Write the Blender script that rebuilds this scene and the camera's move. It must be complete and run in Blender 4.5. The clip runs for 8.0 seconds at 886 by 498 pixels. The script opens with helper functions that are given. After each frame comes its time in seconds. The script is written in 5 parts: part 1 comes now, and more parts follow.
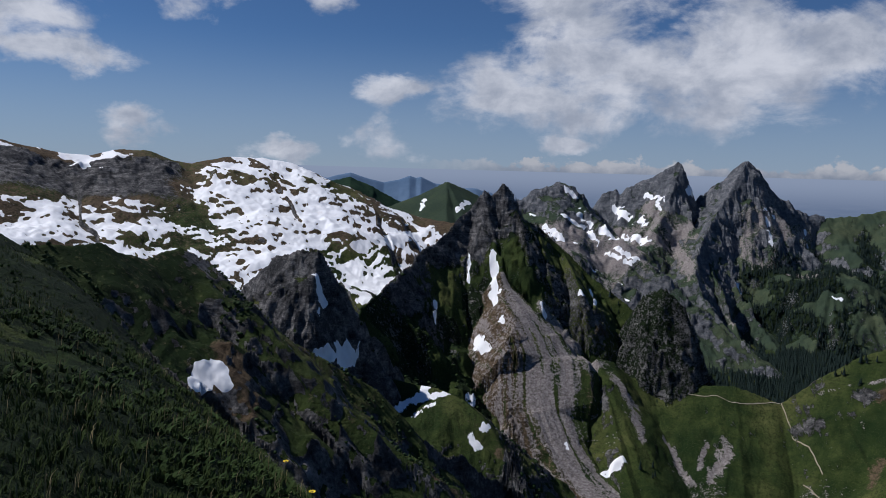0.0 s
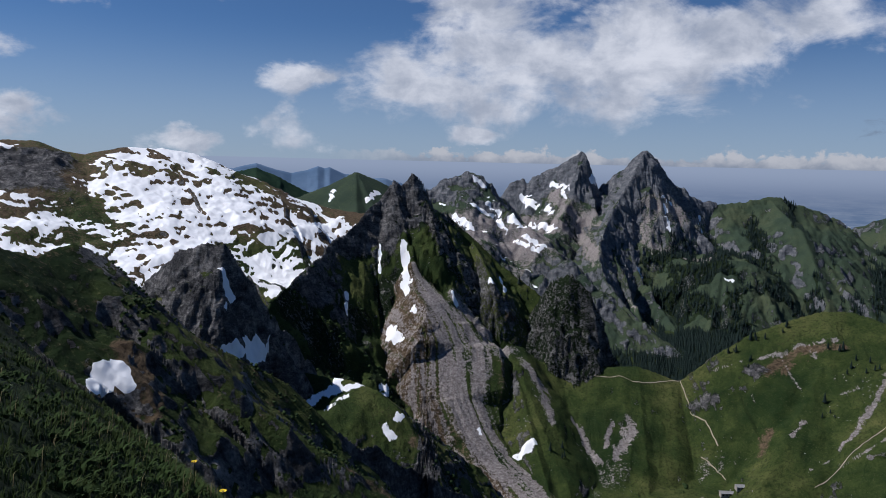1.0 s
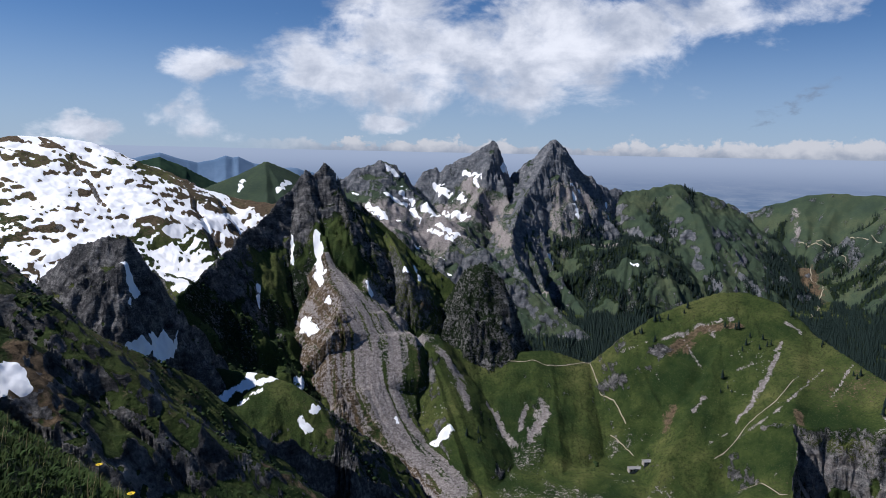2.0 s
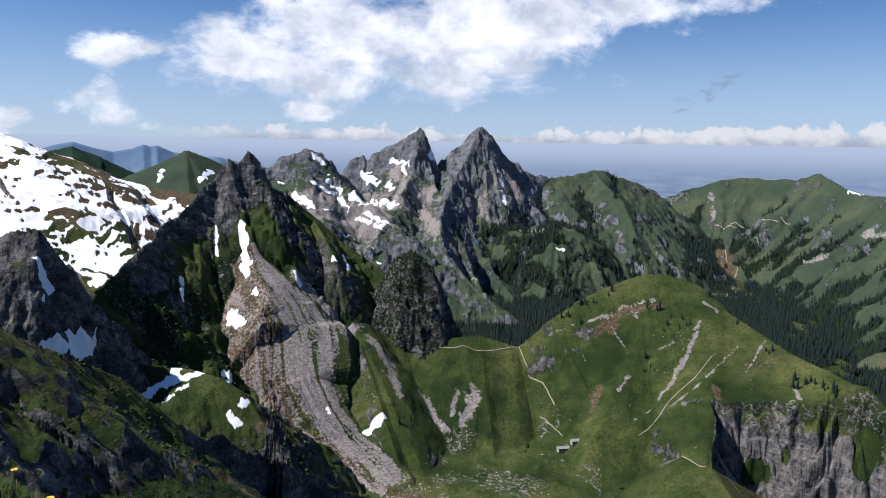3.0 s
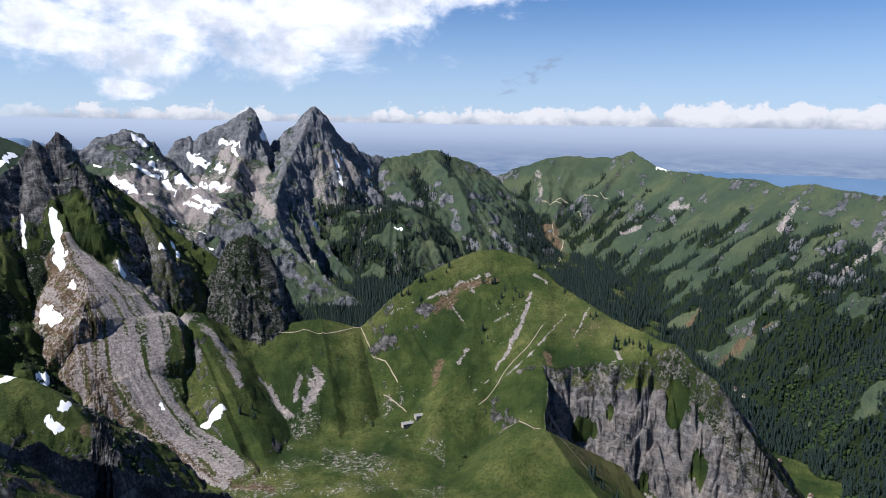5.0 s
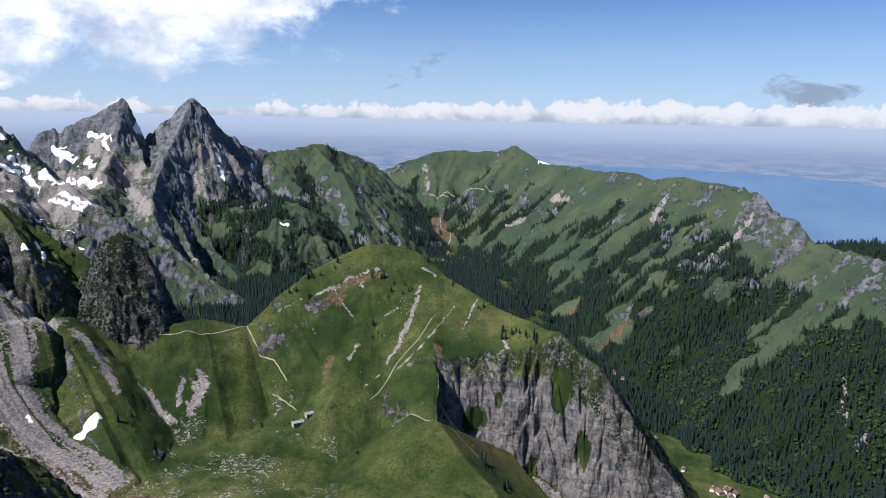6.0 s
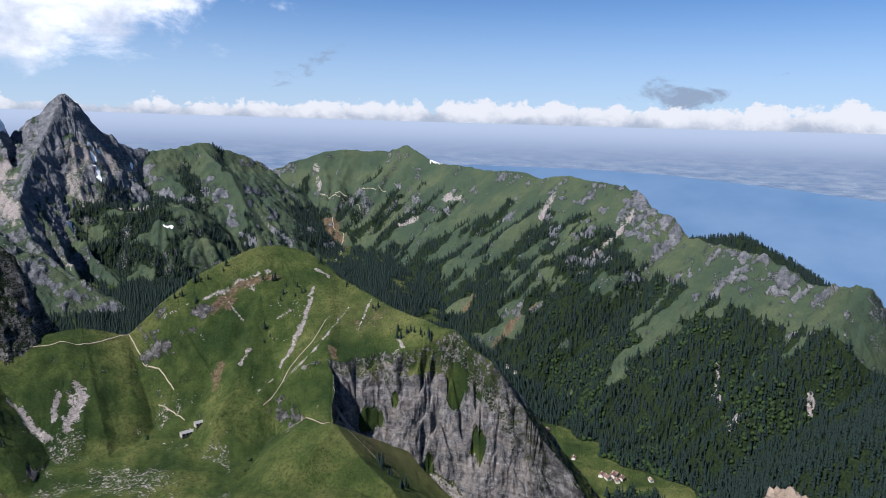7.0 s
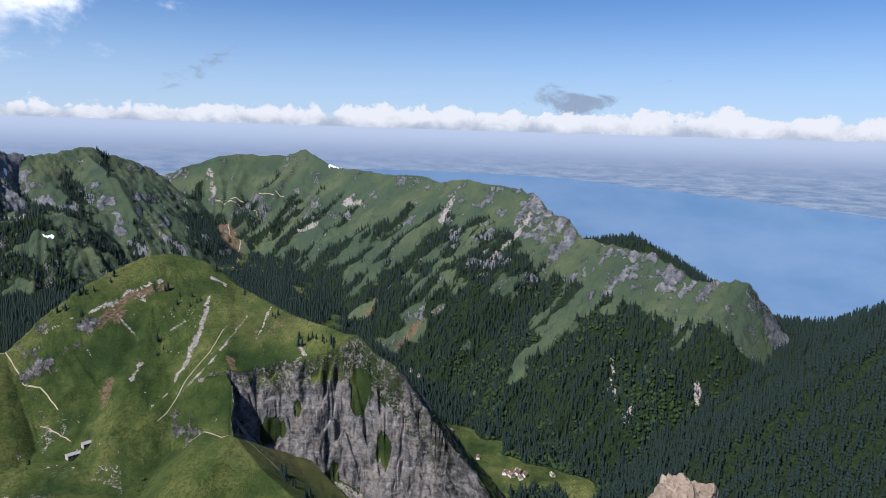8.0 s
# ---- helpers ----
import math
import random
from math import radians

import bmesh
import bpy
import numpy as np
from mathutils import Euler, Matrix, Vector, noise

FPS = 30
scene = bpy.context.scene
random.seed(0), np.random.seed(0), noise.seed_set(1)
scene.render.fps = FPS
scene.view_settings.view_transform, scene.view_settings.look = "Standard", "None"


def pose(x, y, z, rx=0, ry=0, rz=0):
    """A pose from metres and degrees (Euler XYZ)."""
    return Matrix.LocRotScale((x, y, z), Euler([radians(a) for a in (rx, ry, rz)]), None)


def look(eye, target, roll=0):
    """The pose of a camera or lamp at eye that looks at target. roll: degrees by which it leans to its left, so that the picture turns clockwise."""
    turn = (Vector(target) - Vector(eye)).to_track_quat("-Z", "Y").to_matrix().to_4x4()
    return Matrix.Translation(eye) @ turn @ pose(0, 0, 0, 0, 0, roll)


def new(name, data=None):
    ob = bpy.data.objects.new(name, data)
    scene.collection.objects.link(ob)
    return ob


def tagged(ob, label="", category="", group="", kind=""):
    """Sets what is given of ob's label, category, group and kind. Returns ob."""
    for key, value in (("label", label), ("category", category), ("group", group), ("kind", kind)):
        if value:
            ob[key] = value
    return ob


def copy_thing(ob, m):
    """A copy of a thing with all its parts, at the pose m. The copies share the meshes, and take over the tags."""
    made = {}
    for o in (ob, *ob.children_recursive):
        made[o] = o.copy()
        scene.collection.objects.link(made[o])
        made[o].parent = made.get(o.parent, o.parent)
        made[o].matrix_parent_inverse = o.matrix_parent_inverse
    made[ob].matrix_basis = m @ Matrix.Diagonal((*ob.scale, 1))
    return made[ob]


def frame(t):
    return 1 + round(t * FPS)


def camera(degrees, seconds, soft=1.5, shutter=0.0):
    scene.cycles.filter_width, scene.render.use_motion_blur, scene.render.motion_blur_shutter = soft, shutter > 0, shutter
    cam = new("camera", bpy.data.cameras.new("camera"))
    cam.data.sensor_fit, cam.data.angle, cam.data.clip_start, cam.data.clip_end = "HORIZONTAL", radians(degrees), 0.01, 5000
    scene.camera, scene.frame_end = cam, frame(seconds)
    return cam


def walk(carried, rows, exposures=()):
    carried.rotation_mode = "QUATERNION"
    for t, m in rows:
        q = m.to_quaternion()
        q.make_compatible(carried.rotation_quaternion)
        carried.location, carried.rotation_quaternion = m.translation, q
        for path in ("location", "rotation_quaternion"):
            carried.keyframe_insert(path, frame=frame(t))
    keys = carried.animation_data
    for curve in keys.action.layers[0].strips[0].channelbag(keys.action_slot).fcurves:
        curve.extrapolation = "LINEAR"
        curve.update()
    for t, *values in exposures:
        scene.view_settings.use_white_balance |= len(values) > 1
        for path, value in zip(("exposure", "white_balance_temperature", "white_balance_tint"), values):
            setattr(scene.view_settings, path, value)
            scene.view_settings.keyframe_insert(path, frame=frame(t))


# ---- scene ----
# The summit on which the walker stands is the origin; bearings run clockwise from +y, in degrees.
cam = camera(62.66, 8.0, 0.9)
ROWS = [  # seconds, yaw, pitch, roll
    (0.0, 0.0, -5.94, -1.6),
    (0.5, -3.29, -6.2, -1.45),
    (1.0, -7.09, -6.54, -1.32),
    (1.5, -10.68, -6.88, -1.27),
    (3.0, -19.57, -8.1, -0.91),
    (3.5, -22.22, -8.54, -0.71),
    (4.0, -25.04, -8.88, -0.66),
    (5.5, -36.72, -9.63, -1.05),
    (6.0, -41.18, -9.73, -1.25),
    (6.5, -45.24, -9.69, -1.48),
    (7.0, -49.6, -9.56, -1.65),
    (7.5, -53.81, -9.36, -1.71),
    (8.0, -57.45, -9.0, -1.77),
]
EXPOSURES = [(0.0, -0.35, 5900, 14), (1.5, 0.0, 5900, 14), (3.0, 0.55, 6100, 14), (3.5, 0.7, 6100, 14), (8.0, 0.7, 6000, 14)]
walk(cam, [(t, pose(0, 0, 0, 90 + pitch, roll, yaw)) for t, yaw, pitch, roll in ROWS], EXPOSURES)

# ---- sky, clouds and sun ----
SUN_BEARING, SUN_HEIGHT = -76.0, 50.0


def way(b, e):
    return Vector((math.sin(radians(b)) * math.cos(radians(e)), math.cos(radians(b)) * math.cos(radians(e)), math.sin(radians(e))))


sun = new("sun", bpy.data.lights.new("sun", "SUN"))
sun.data.energy, sun.data.angle, sun.data.color = 5.0, radians(0.53), (1.0, 0.95, 0.88)
sun.matrix_world = look(way(SUN_BEARING, SUN_HEIGHT) * 300, (0, 0, 0))


class Nodes:
    """Short calls to write node trees."""

    def __init__(self, tree):
        self.tree = tree
        tree.nodes.clear()

    def add(self, kind, values=None, **settings):
        n = self.tree.nodes.new(kind)
        for k, v in settings.items():
            setattr(n, k, v)
        for k, v in (values or {}).items():
            if isinstance(v, bpy.types.NodeSocket):
                self.tree.links.new(v, n.inputs[k])
            else:
                n.inputs[k].default_value = v
        return n

    def math(self, op, a, b=0.0, c=0.0, clamp=False):
        return self.add("ShaderNodeMath", {0: a, 1: b, 2: c}, operation=op, use_clamp=clamp).outputs[0]

    def noise(self, vector, scale, detail=4.0, rough=0.55, distort=0.0):
        return self.add("ShaderNodeTexNoise", {"Vector": vector, "Scale": scale, "Detail": detail, "Roughness": rough, "Distortion": distort}).outputs["Fac"]

    def step(self, x, low, high, to0=0.0, to1=1.0):
        return self.add("ShaderNodeMapRange", {"Value": x, "From Min": low, "From Max": high, "To Min": to0, "To Max": to1}, interpolation_type="SMOOTHSTEP").outputs[0]

    def mix(self, f, a, b, blend="MIX"):
        n = self.add("ShaderNodeMix", {0: f}, data_type="RGBA", blend_type=blend)
        for i, v in ((6, a), (7, b)):
            if isinstance(v, bpy.types.NodeSocket):
                self.tree.links.new(v, n.inputs[i])
            else:
                n.inputs[i].default_value = (*v, 1)
        return n.outputs[2]

    def ramp(self, x, *stops):
        n = self.add("ShaderNodeValToRGB", {"Fac": x})
        while len(n.color_ramp.elements) < len(stops):
            n.color_ramp.elements.new(0.5)
        for e, (at, c) in zip(n.color_ramp.elements, stops):
            e.position, e.color = at, (*c, 1)
        return n.outputs["Color"]

    def stretch(self, vector, x, y, z):
        return self.add("ShaderNodeVectorMath", {0: vector, 1: (x, y, z)}, operation="MULTIPLY").outputs[0]


world = bpy.data.worlds.new("world")
scene.world = world
world.use_nodes = True
w = Nodes(world.node_tree)
sky = w.add("ShaderNodeTexSky", sky_type="NISHITA", sun_disc=False, sun_elevation=radians(SUN_HEIGHT), sun_rotation=radians(SUN_BEARING), altitude=2000.0, air_density=1.0, dust_density=0.0, ozone_density=2.0)
ray = w.add("ShaderNodeTexCoord").outputs["Generated"]
flat = w.add("ShaderNodeSeparateXYZ", {0: ray})
up = flat.outputs[2]
# bearing and height of the direction, in degrees
bearing = w.math("MULTIPLY", w.math("ARCTAN2", flat.outputs[0], flat.outputs[1]), 57.2958)
height = w.math("MULTIPLY", w.math("ARCSINE", up), 57.2958)
puffs = w.noise(w.stretch(ray, 1, 1, 1.8), 9.0, 9.0, 0.60, 0.3)
wisps = w.noise(w.stretch(ray, 1, 1, 1.6), 3.2, 9.0, 0.62, 0.5)


torn = w.noise(w.stretch(ray, 1, 1, 1.6), 5.0, 6.0, 0.6, 0.2)
torn_up = w.noise(w.stretch(ray, 1.3, 1.3, 2.2), 6.0, 6.0, 0.6, 0.0)
drift = w.math("ADD", bearing, w.math("MULTIPLY", w.math("SUBTRACT", torn, 0.5), 9.0))
rise = w.math("ADD", height, w.math("MULTIPLY", w.math("SUBTRACT", torn_up, 0.5), 5.0))


def bank(b, e, wide, tall, lean=0.0):
    """How far a direction lies inside a cloud's place: 1 in the middle, 0 at its rim and less beyond."""
    db = w.math("SUBTRACT", drift, b)
    de = w.math("SUBTRACT", w.math("SUBTRACT", rise, e), w.math("MULTIPLY", db, lean))
    a, c = w.math("DIVIDE", db, wide), w.math("DIVIDE", de, tall)
    return w.math("SUBTRACT", 1.0, w.math("SQRT", w.math("ADD", w.math("MULTIPLY", a, a), w.math("MULTIPLY", c, c))))


cloud = None
for spot in ((12, 7.2, 13, 4.6, 0.02), (20, 8.6, 19, 4.6, 0.12), (32, 10.6, 16, 3.4, 0.12), (14, 13.5, 10, 4.2, 0.3), (-3.6, 6.4, 3.6, 1.7, 0.15), (-18, 14.5, 6.5, 3.4, 0), (-31, 13, 6, 5, 0.0), (-5.0, 2.2, 3.6, 2.2, 0.0), (-23, 3.3, 2.6, 1.4, 0.0),
             (-12, 1.5, 4, 0.9, 0.0), (9.2, 2.2, 2.2, 1.2, 0.0), (-9.3, 14, 2.4, 2.6, 0.0), (-28, 7.5, 4, 1.5, 0)):
    b = bank(*spot)
    cloud = b if cloud is None else w.math("MAXIMUM", cloud, b)
thick = w.math("ADD", w.math("MULTIPLY", w.math("MINIMUM", cloud, 0.55), 0.75), w.math("SUBTRACT", w.math("ADD", w.math("MULTIPLY", puffs, 1.7), w.math("MULTIPLY", wisps, 1.5)), 1.62))
cover = w.step(thick, -0.06, 0.44)
# the long bank of cumulus on the horizon
row = w.noise(w.stretch(ray, 1, 1, 1.3), 26.0, 7.0, 0.6, 0.2)
crown = w.math("ADD", 1.15, w.math("MULTIPLY", w.math("SUBTRACT", row, 0.46), 4.0))
crown = w.math("ADD", crown, w.step(bearing, 25.0, 60.0, 0.0, 0.75))
belt = w.math("MULTIPLY", w.step(w.math("SUBTRACT", crown, height), 0.0, 0.35), w.step(height, 0.0, 0.4))
belt = w.math("MULTIPLY", belt, w.step(bearing, -4.0, 8.0))
# a shred of grey cloud
shred = w.math("MAXIMUM", bank(67, 2.9, 4.6, 1.0, 0.10), bank(38.5, 3.6, 3.2, 0.75, 0.55))
shred = w.step(w.math("ADD", w.math("MULTIPLY", w.math("MINIMUM", shred, 0.5), 0.5), w.math("MULTIPLY", w.math("SUBTRACT", w.noise(w.stretch(ray, 1, 1, 2.2), 20.0, 7.0, 0.62, 0.4), 0.53), 1.8)), 0.03, 0.42)
billow = w.math("ADD", w.math("MULTIPLY", w.noise(w.stretch(ray, 1, 1, 1.5), 12.0, 8.0, 0.6, 0.2), 1.3), w.math("MULTIPLY", thick, -0.10))
white = w.ramp(w.step(billow, 0.35, 0.85), (0.0, (7.4, 8.0, 9.0)), (1.0, (15.0, 15.0, 15.0)))
blue = w.mix(1.0, sky.outputs[0], (0.70, 0.94, 1.18), "MULTIPLY")
haze = w.mix(w.step(height, 11.0, -0.5, 0.0, 0.7), blue, (6.4, 7.7, 9.5))
colour = w.mix(w.math("MULTIPLY", cover, 0.93), haze, white)
colour = w.mix(w.math("MULTIPLY", shred, 0.8), colour, (3.2, 3.9, 5.0))
colour = w.mix(w.math("MULTIPLY", belt, 0.95), colour, w.ramp(w.step(w.math("ADD", height, w.math("MULTIPLY", row, 3.0)), 1.4, 2.8), (0.0, (5.0, 5.6, 6.6)), (1.0, (10.0, 10.0, 10.0))))
background = w.add("ShaderNodeBackground", {"Color": colour, "Strength": 0.054})
w.add("ShaderNodeOutputWorld", {"Surface": background.outputs[0]})

# ---- materials ----
def material(name):
    m = bpy.data.materials.new(name)
    m.use_nodes = True
    return m, Nodes(m.node_tree)


def finish(n, colour, rough=0.85, bump=None, strength=0.5, distance=1.0, spec=0.25, **more):
    values = {"Base Color": colour, "Roughness": rough, "Specular IOR Level": spec, **more}
    if bump is not None:
        values["Normal"] = n.add("ShaderNodeBump", {"Height": bump, "Strength": strength, "Distance": distance}).outputs[0]
    n.add("ShaderNodeOutputMaterial", {0: n.add("ShaderNodeBsdfPrincipled", values).outputs[0]})


def plain(name, colour, rough=0.8, grain=8.0, vary=0.35, bump=0.02, **more):
    """A surface of one colour with mottling at two scales."""
    m, n = material(name)
    at = n.add("ShaderNodeTexCoord").outputs["Object"]
    fine, wide = n.noise(at, grain, 6.0), n.noise(at, grain * 0.13, 3.0)
    both = n.math("ADD", n.math("MULTIPLY", fine, 0.6), n.math("MULTIPLY", wide, 0.6))
    dark, light = [c * (1 - vary) for c in colour], [min(1, c * (1 + vary)) for c in colour]
    finish(n, n.ramp(both, (0.35, dark), (0.85, light)), rough, fine, 0.6, bump, 0.12, **more)
    return m


def land(name, size=1.0, painted_haze=0.0, pale=1.0, iron=0.0):
    """Alpine ground. The mesh carries how much rock, rubble, bare earth and tall plants or painted shade covers it;
    grass is the rest.
    """
    m, n = material(name)
    at = n.add("ShaderNodeNewGeometry").outputs["Position"]
    cover = n.add("ShaderNodeAttribute", attribute_name="cover")
    parts = n.add("ShaderNodeSeparateColor", {0: cover.outputs["Color"]}).outputs
    big, mid, small = n.noise(at, 0.006 / size, 4.0), n.noise(at, 0.035 / size, 6.0, 0.62), n.noise(at, 0.22 / size, 8.0, 0.7)
    fine = n.noise(at, 0.55 / size, 4.0, 0.75)
    crag = n.noise(n.stretch(at, 1, 1, 0.75), 0.09 / size, 9.0, 0.70, 0.6)
    tone = n.math("ADD", n.math("MULTIPLY", mid, 0.34), n.math("MULTIPLY", big, 0.74))
    grass = n.ramp(tone, (0.43, (0.014, 0.029, 0.008)), (0.54, (0.040, 0.058, 0.015)), (0.68, (0.108, 0.114, 0.037)))
    grass = n.mix(n.step(small, 0.47, 0.60, 0.0, 0.6), grass, (0.013, 0.025, 0.007))
    grass = n.mix(n.step(fine, 0.55, 0.68, 0.0, 0.7), grass, (0.100, 0.105, 0.042))
    # haze of distance painted into the grass
    grass = n.mix(painted_haze, grass, (0.050, 0.073, 0.057))
    layers = n.noise(n.stretch(at, 0.25, 0.25, 1.6), 0.10 / size, 7.0, 0.7, 0.8)
    mottle = n.math("ADD", n.math("ADD", n.math("ADD", n.math("MULTIPLY", crag, 0.42), n.math("MULTIPLY", layers, 0.28)), n.math("MULTIPLY", mid, 0.28)), n.math("MULTIPLY", n.math("SUBTRACT", fine, 0.5), 0.35))
    stone = n.ramp(mottle, (0.38, (0.018 * pale, 0.019 * pale, 0.022 * pale)), (0.49, (0.10 * pale, 0.098 * pale, 0.098 * pale)), (0.62, (0.36 * pale ** 0.4, 0.345 * pale ** 0.4, 0.33 * pale ** 0.4)))
    stone = n.mix(n.step(mid, 0.42, 0.6, 0.0, iron), stone, (0.20, 0.155, 0.125))  # rusty stains
    # the same haze, weaker, painted into the stone
    stone = n.mix(painted_haze * 0.6, stone, (0.165, 0.19, 0.225))
    rubble = n.add("ShaderNodeTexVoronoi", {"Vector": at, "Scale": 0.45 / size}).outputs["Color"]
    rubble = n.add("ShaderNodeSeparateColor", {0: rubble}).outputs[0]
    gravel = n.ramp(n.math("ADD", n.math("MULTIPLY", small, 0.75), n.math("MULTIPLY", rubble, 0.14)), (0.36, (0.15, 0.130, 0.122)), (0.66, (0.42, 0.385, 0.365)))
    earth = n.ramp(small, (0.38, (0.045, 0.032, 0.019)), (0.66, (0.165, 0.120, 0.075)))
    growth_and_shade = n.ramp(small, (0.38, (0.006, 0.012, 0.005)), (0.66, (0.022, 0.036, 0.013)))
    ragged = n.math("SUBTRACT", n.math("ADD", n.math("ADD", n.math("MULTIPLY", crag, 0.3), n.math("MULTIPLY", small, 0.45)), n.math("MULTIPLY", fine, 0.25)), 0.5)

    def share(x, soft, amount):
        return n.step(n.math("ADD", x, n.math("MULTIPLY", ragged, amount * 2)), 0.5 - soft, 0.5 + soft)

    colour = n.mix(share(parts[2], 0.15, 1.5), grass, earth)
    colour = n.mix(share(cover.outputs["Alpha"], 0.08, 1.0), colour, growth_and_shade)
    rocky = share(parts[0], 0.05, 1.9)
    colour = n.mix(rocky, colour, stone)
    colour = n.mix(share(parts[1], 0.08, 1.6), colour, gravel)
    relief = n.math("ADD", n.math("ADD", n.math("MULTIPLY", small, 0.8), n.math("MULTIPLY", fine, 0.25)), n.math("MULTIPLY", n.math("MULTIPLY", crag, rocky), 3.5))
    finish(n, colour, 0.95, relief, 1.0, 4.0 * size, 0.1)
    return m


LAND, NEAR_LAND = land("alpine_ground", 0.7), land("summit_ground", 0.05)
# far ground is the same land with haze mixed into its colours
FAR_LAND, CLIFF_LAND = land("hazed_far_ground", 1.0, 0.55, 1.3), land("limestone_cliff", 0.55, 0.0, 1.7, 0.35)
m, n = material("snow")
at = n.add("ShaderNodeNewGeometry").outputs["Position"]
dirt, cups = n.noise(n.stretch(at, 1, 1, 0.5), 0.05, 7.0, 0.65), n.noise(at, 0.6, 5.0, 0.6)
finish(n, n.mix(n.step(dirt, 0.52, 0.75, 0.0, 0.5), (0.86, 0.87, 0.88), (0.62, 0.58, 0.54)), 0.7, n.math("ADD", cups, dirt), 0.25, 0.4, 0.3)
SNOW = m

m, n = material("hazed_far_slopes")  # forest and rock, the blue haze of many kilometres painted into the colour
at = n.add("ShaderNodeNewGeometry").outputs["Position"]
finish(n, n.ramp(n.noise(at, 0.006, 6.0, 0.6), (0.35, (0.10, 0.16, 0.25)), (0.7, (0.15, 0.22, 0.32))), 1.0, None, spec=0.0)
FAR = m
m, n = material("wooded_slopes")
at = n.add("ShaderNodeNewGeometry").outputs["Position"]
finish(n, n.ramp(n.noise(at, 0.02, 7.0, 0.65), (0.35, (0.012, 0.028, 0.022)), (0.7, (0.035, 0.06, 0.035))), 1.0, None, spec=0.0)
WOODED = m
m, n = material("lake_water")
at = n.add("ShaderNodeNewGeometry").outputs["Position"]
finish(n, n.ramp(n.noise(n.stretch(at, 1, 1, 3), 0.0015, 5.0), (0.3, (0.055, 0.112, 0.200)), (0.75, (0.100, 0.160, 0.25))), 0.35, n.noise(at, 0.02, 5.0), 0.12, 2.0, 0.3)
WATER = m
m, n = material("glowing_hazy_plain")  # fields, woods and towns across the lake; self-lit, haze painted in
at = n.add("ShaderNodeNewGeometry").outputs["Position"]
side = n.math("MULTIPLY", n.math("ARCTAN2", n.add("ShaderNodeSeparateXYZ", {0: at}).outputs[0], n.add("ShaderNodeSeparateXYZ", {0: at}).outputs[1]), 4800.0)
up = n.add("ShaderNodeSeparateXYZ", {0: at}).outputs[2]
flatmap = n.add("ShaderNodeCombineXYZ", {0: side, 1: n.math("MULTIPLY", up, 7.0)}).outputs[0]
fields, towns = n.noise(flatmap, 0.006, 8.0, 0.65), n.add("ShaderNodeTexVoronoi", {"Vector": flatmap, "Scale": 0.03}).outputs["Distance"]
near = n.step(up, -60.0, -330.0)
# painted haze: paler towards the horizon
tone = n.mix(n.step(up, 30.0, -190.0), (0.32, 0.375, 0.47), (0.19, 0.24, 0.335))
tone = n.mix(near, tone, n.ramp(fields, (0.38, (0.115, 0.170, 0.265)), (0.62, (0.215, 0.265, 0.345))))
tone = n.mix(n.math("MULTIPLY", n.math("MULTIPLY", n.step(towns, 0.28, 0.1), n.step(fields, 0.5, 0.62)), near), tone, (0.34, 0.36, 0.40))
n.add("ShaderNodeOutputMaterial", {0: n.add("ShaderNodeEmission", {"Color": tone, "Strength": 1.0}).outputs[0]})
PLAIN = m
# ---- terrain ----
def smooth(a, b, x):
    t = np.clip((x - a) / (b - a), 0, 1)
    return t * t * (3 - 2 * t)


TABLE = np.random.RandomState(5).rand(256, 256).astype(np.float32)


def value(x, y, seed=0):
    """Smooth noise of unit grain, 0 to 1."""
    x, y = x + 37.7 * seed, y - 53.3 * seed
    ix, iy = np.floor(x).astype(np.int32), np.floor(y).astype(np.int32)
    fx, fy = (x - ix).astype(np.float32), (y - iy).astype(np.float32)
    fx, fy = fx * fx * (3 - 2 * fx), fy * fy * (3 - 2 * fy)
    ix, iy = ix & 255, iy & 255
    jx, jy = (ix + 1) & 255, (iy + 1) & 255
    low = TABLE[ix, iy] * (1 - fx) + TABLE[jx, iy] * fx
    high = TABLE[ix, jy] * (1 - fx) + TABLE[jx, jy] * fx
    return low + (high - low) * fy


def fbm(x, y, octaves=4, seed=0, gain=0.5):
    """Layered noise, about -1 to 1."""
    total, weight = 0.0, 0.0
    for o in range(octaves):
        g = gain ** o
        total = total + g * (2 * value(x * 2 ** o + 17.3 * o, y * 2 ** o - 9.1 * o, seed + o) - 1)
        weight += g
    return total / weight * 1.5


def ribs(x, y, octaves=3, seed=0):
    """Ridged noise: sharp crests at 1, gullies at 0."""
    total, weight = 0.0, 0.0
    for o in range(octaves):
        g = 0.55 ** o
        total = total + g * (1 - np.abs(2 * value(x * 2 ** o, y * 2 ** o, seed + o) - 1))
        weight += g
    return total / weight


def plan(b, r):
    return r * math.sin(radians(b)), r * math.cos(radians(b))


def crest(points):
    """Points (bearing, range, degrees above the eye) as x, y, z."""
    return np.array([(*plan(b, r), r * math.tan(radians(e))) for b, r, e in points])


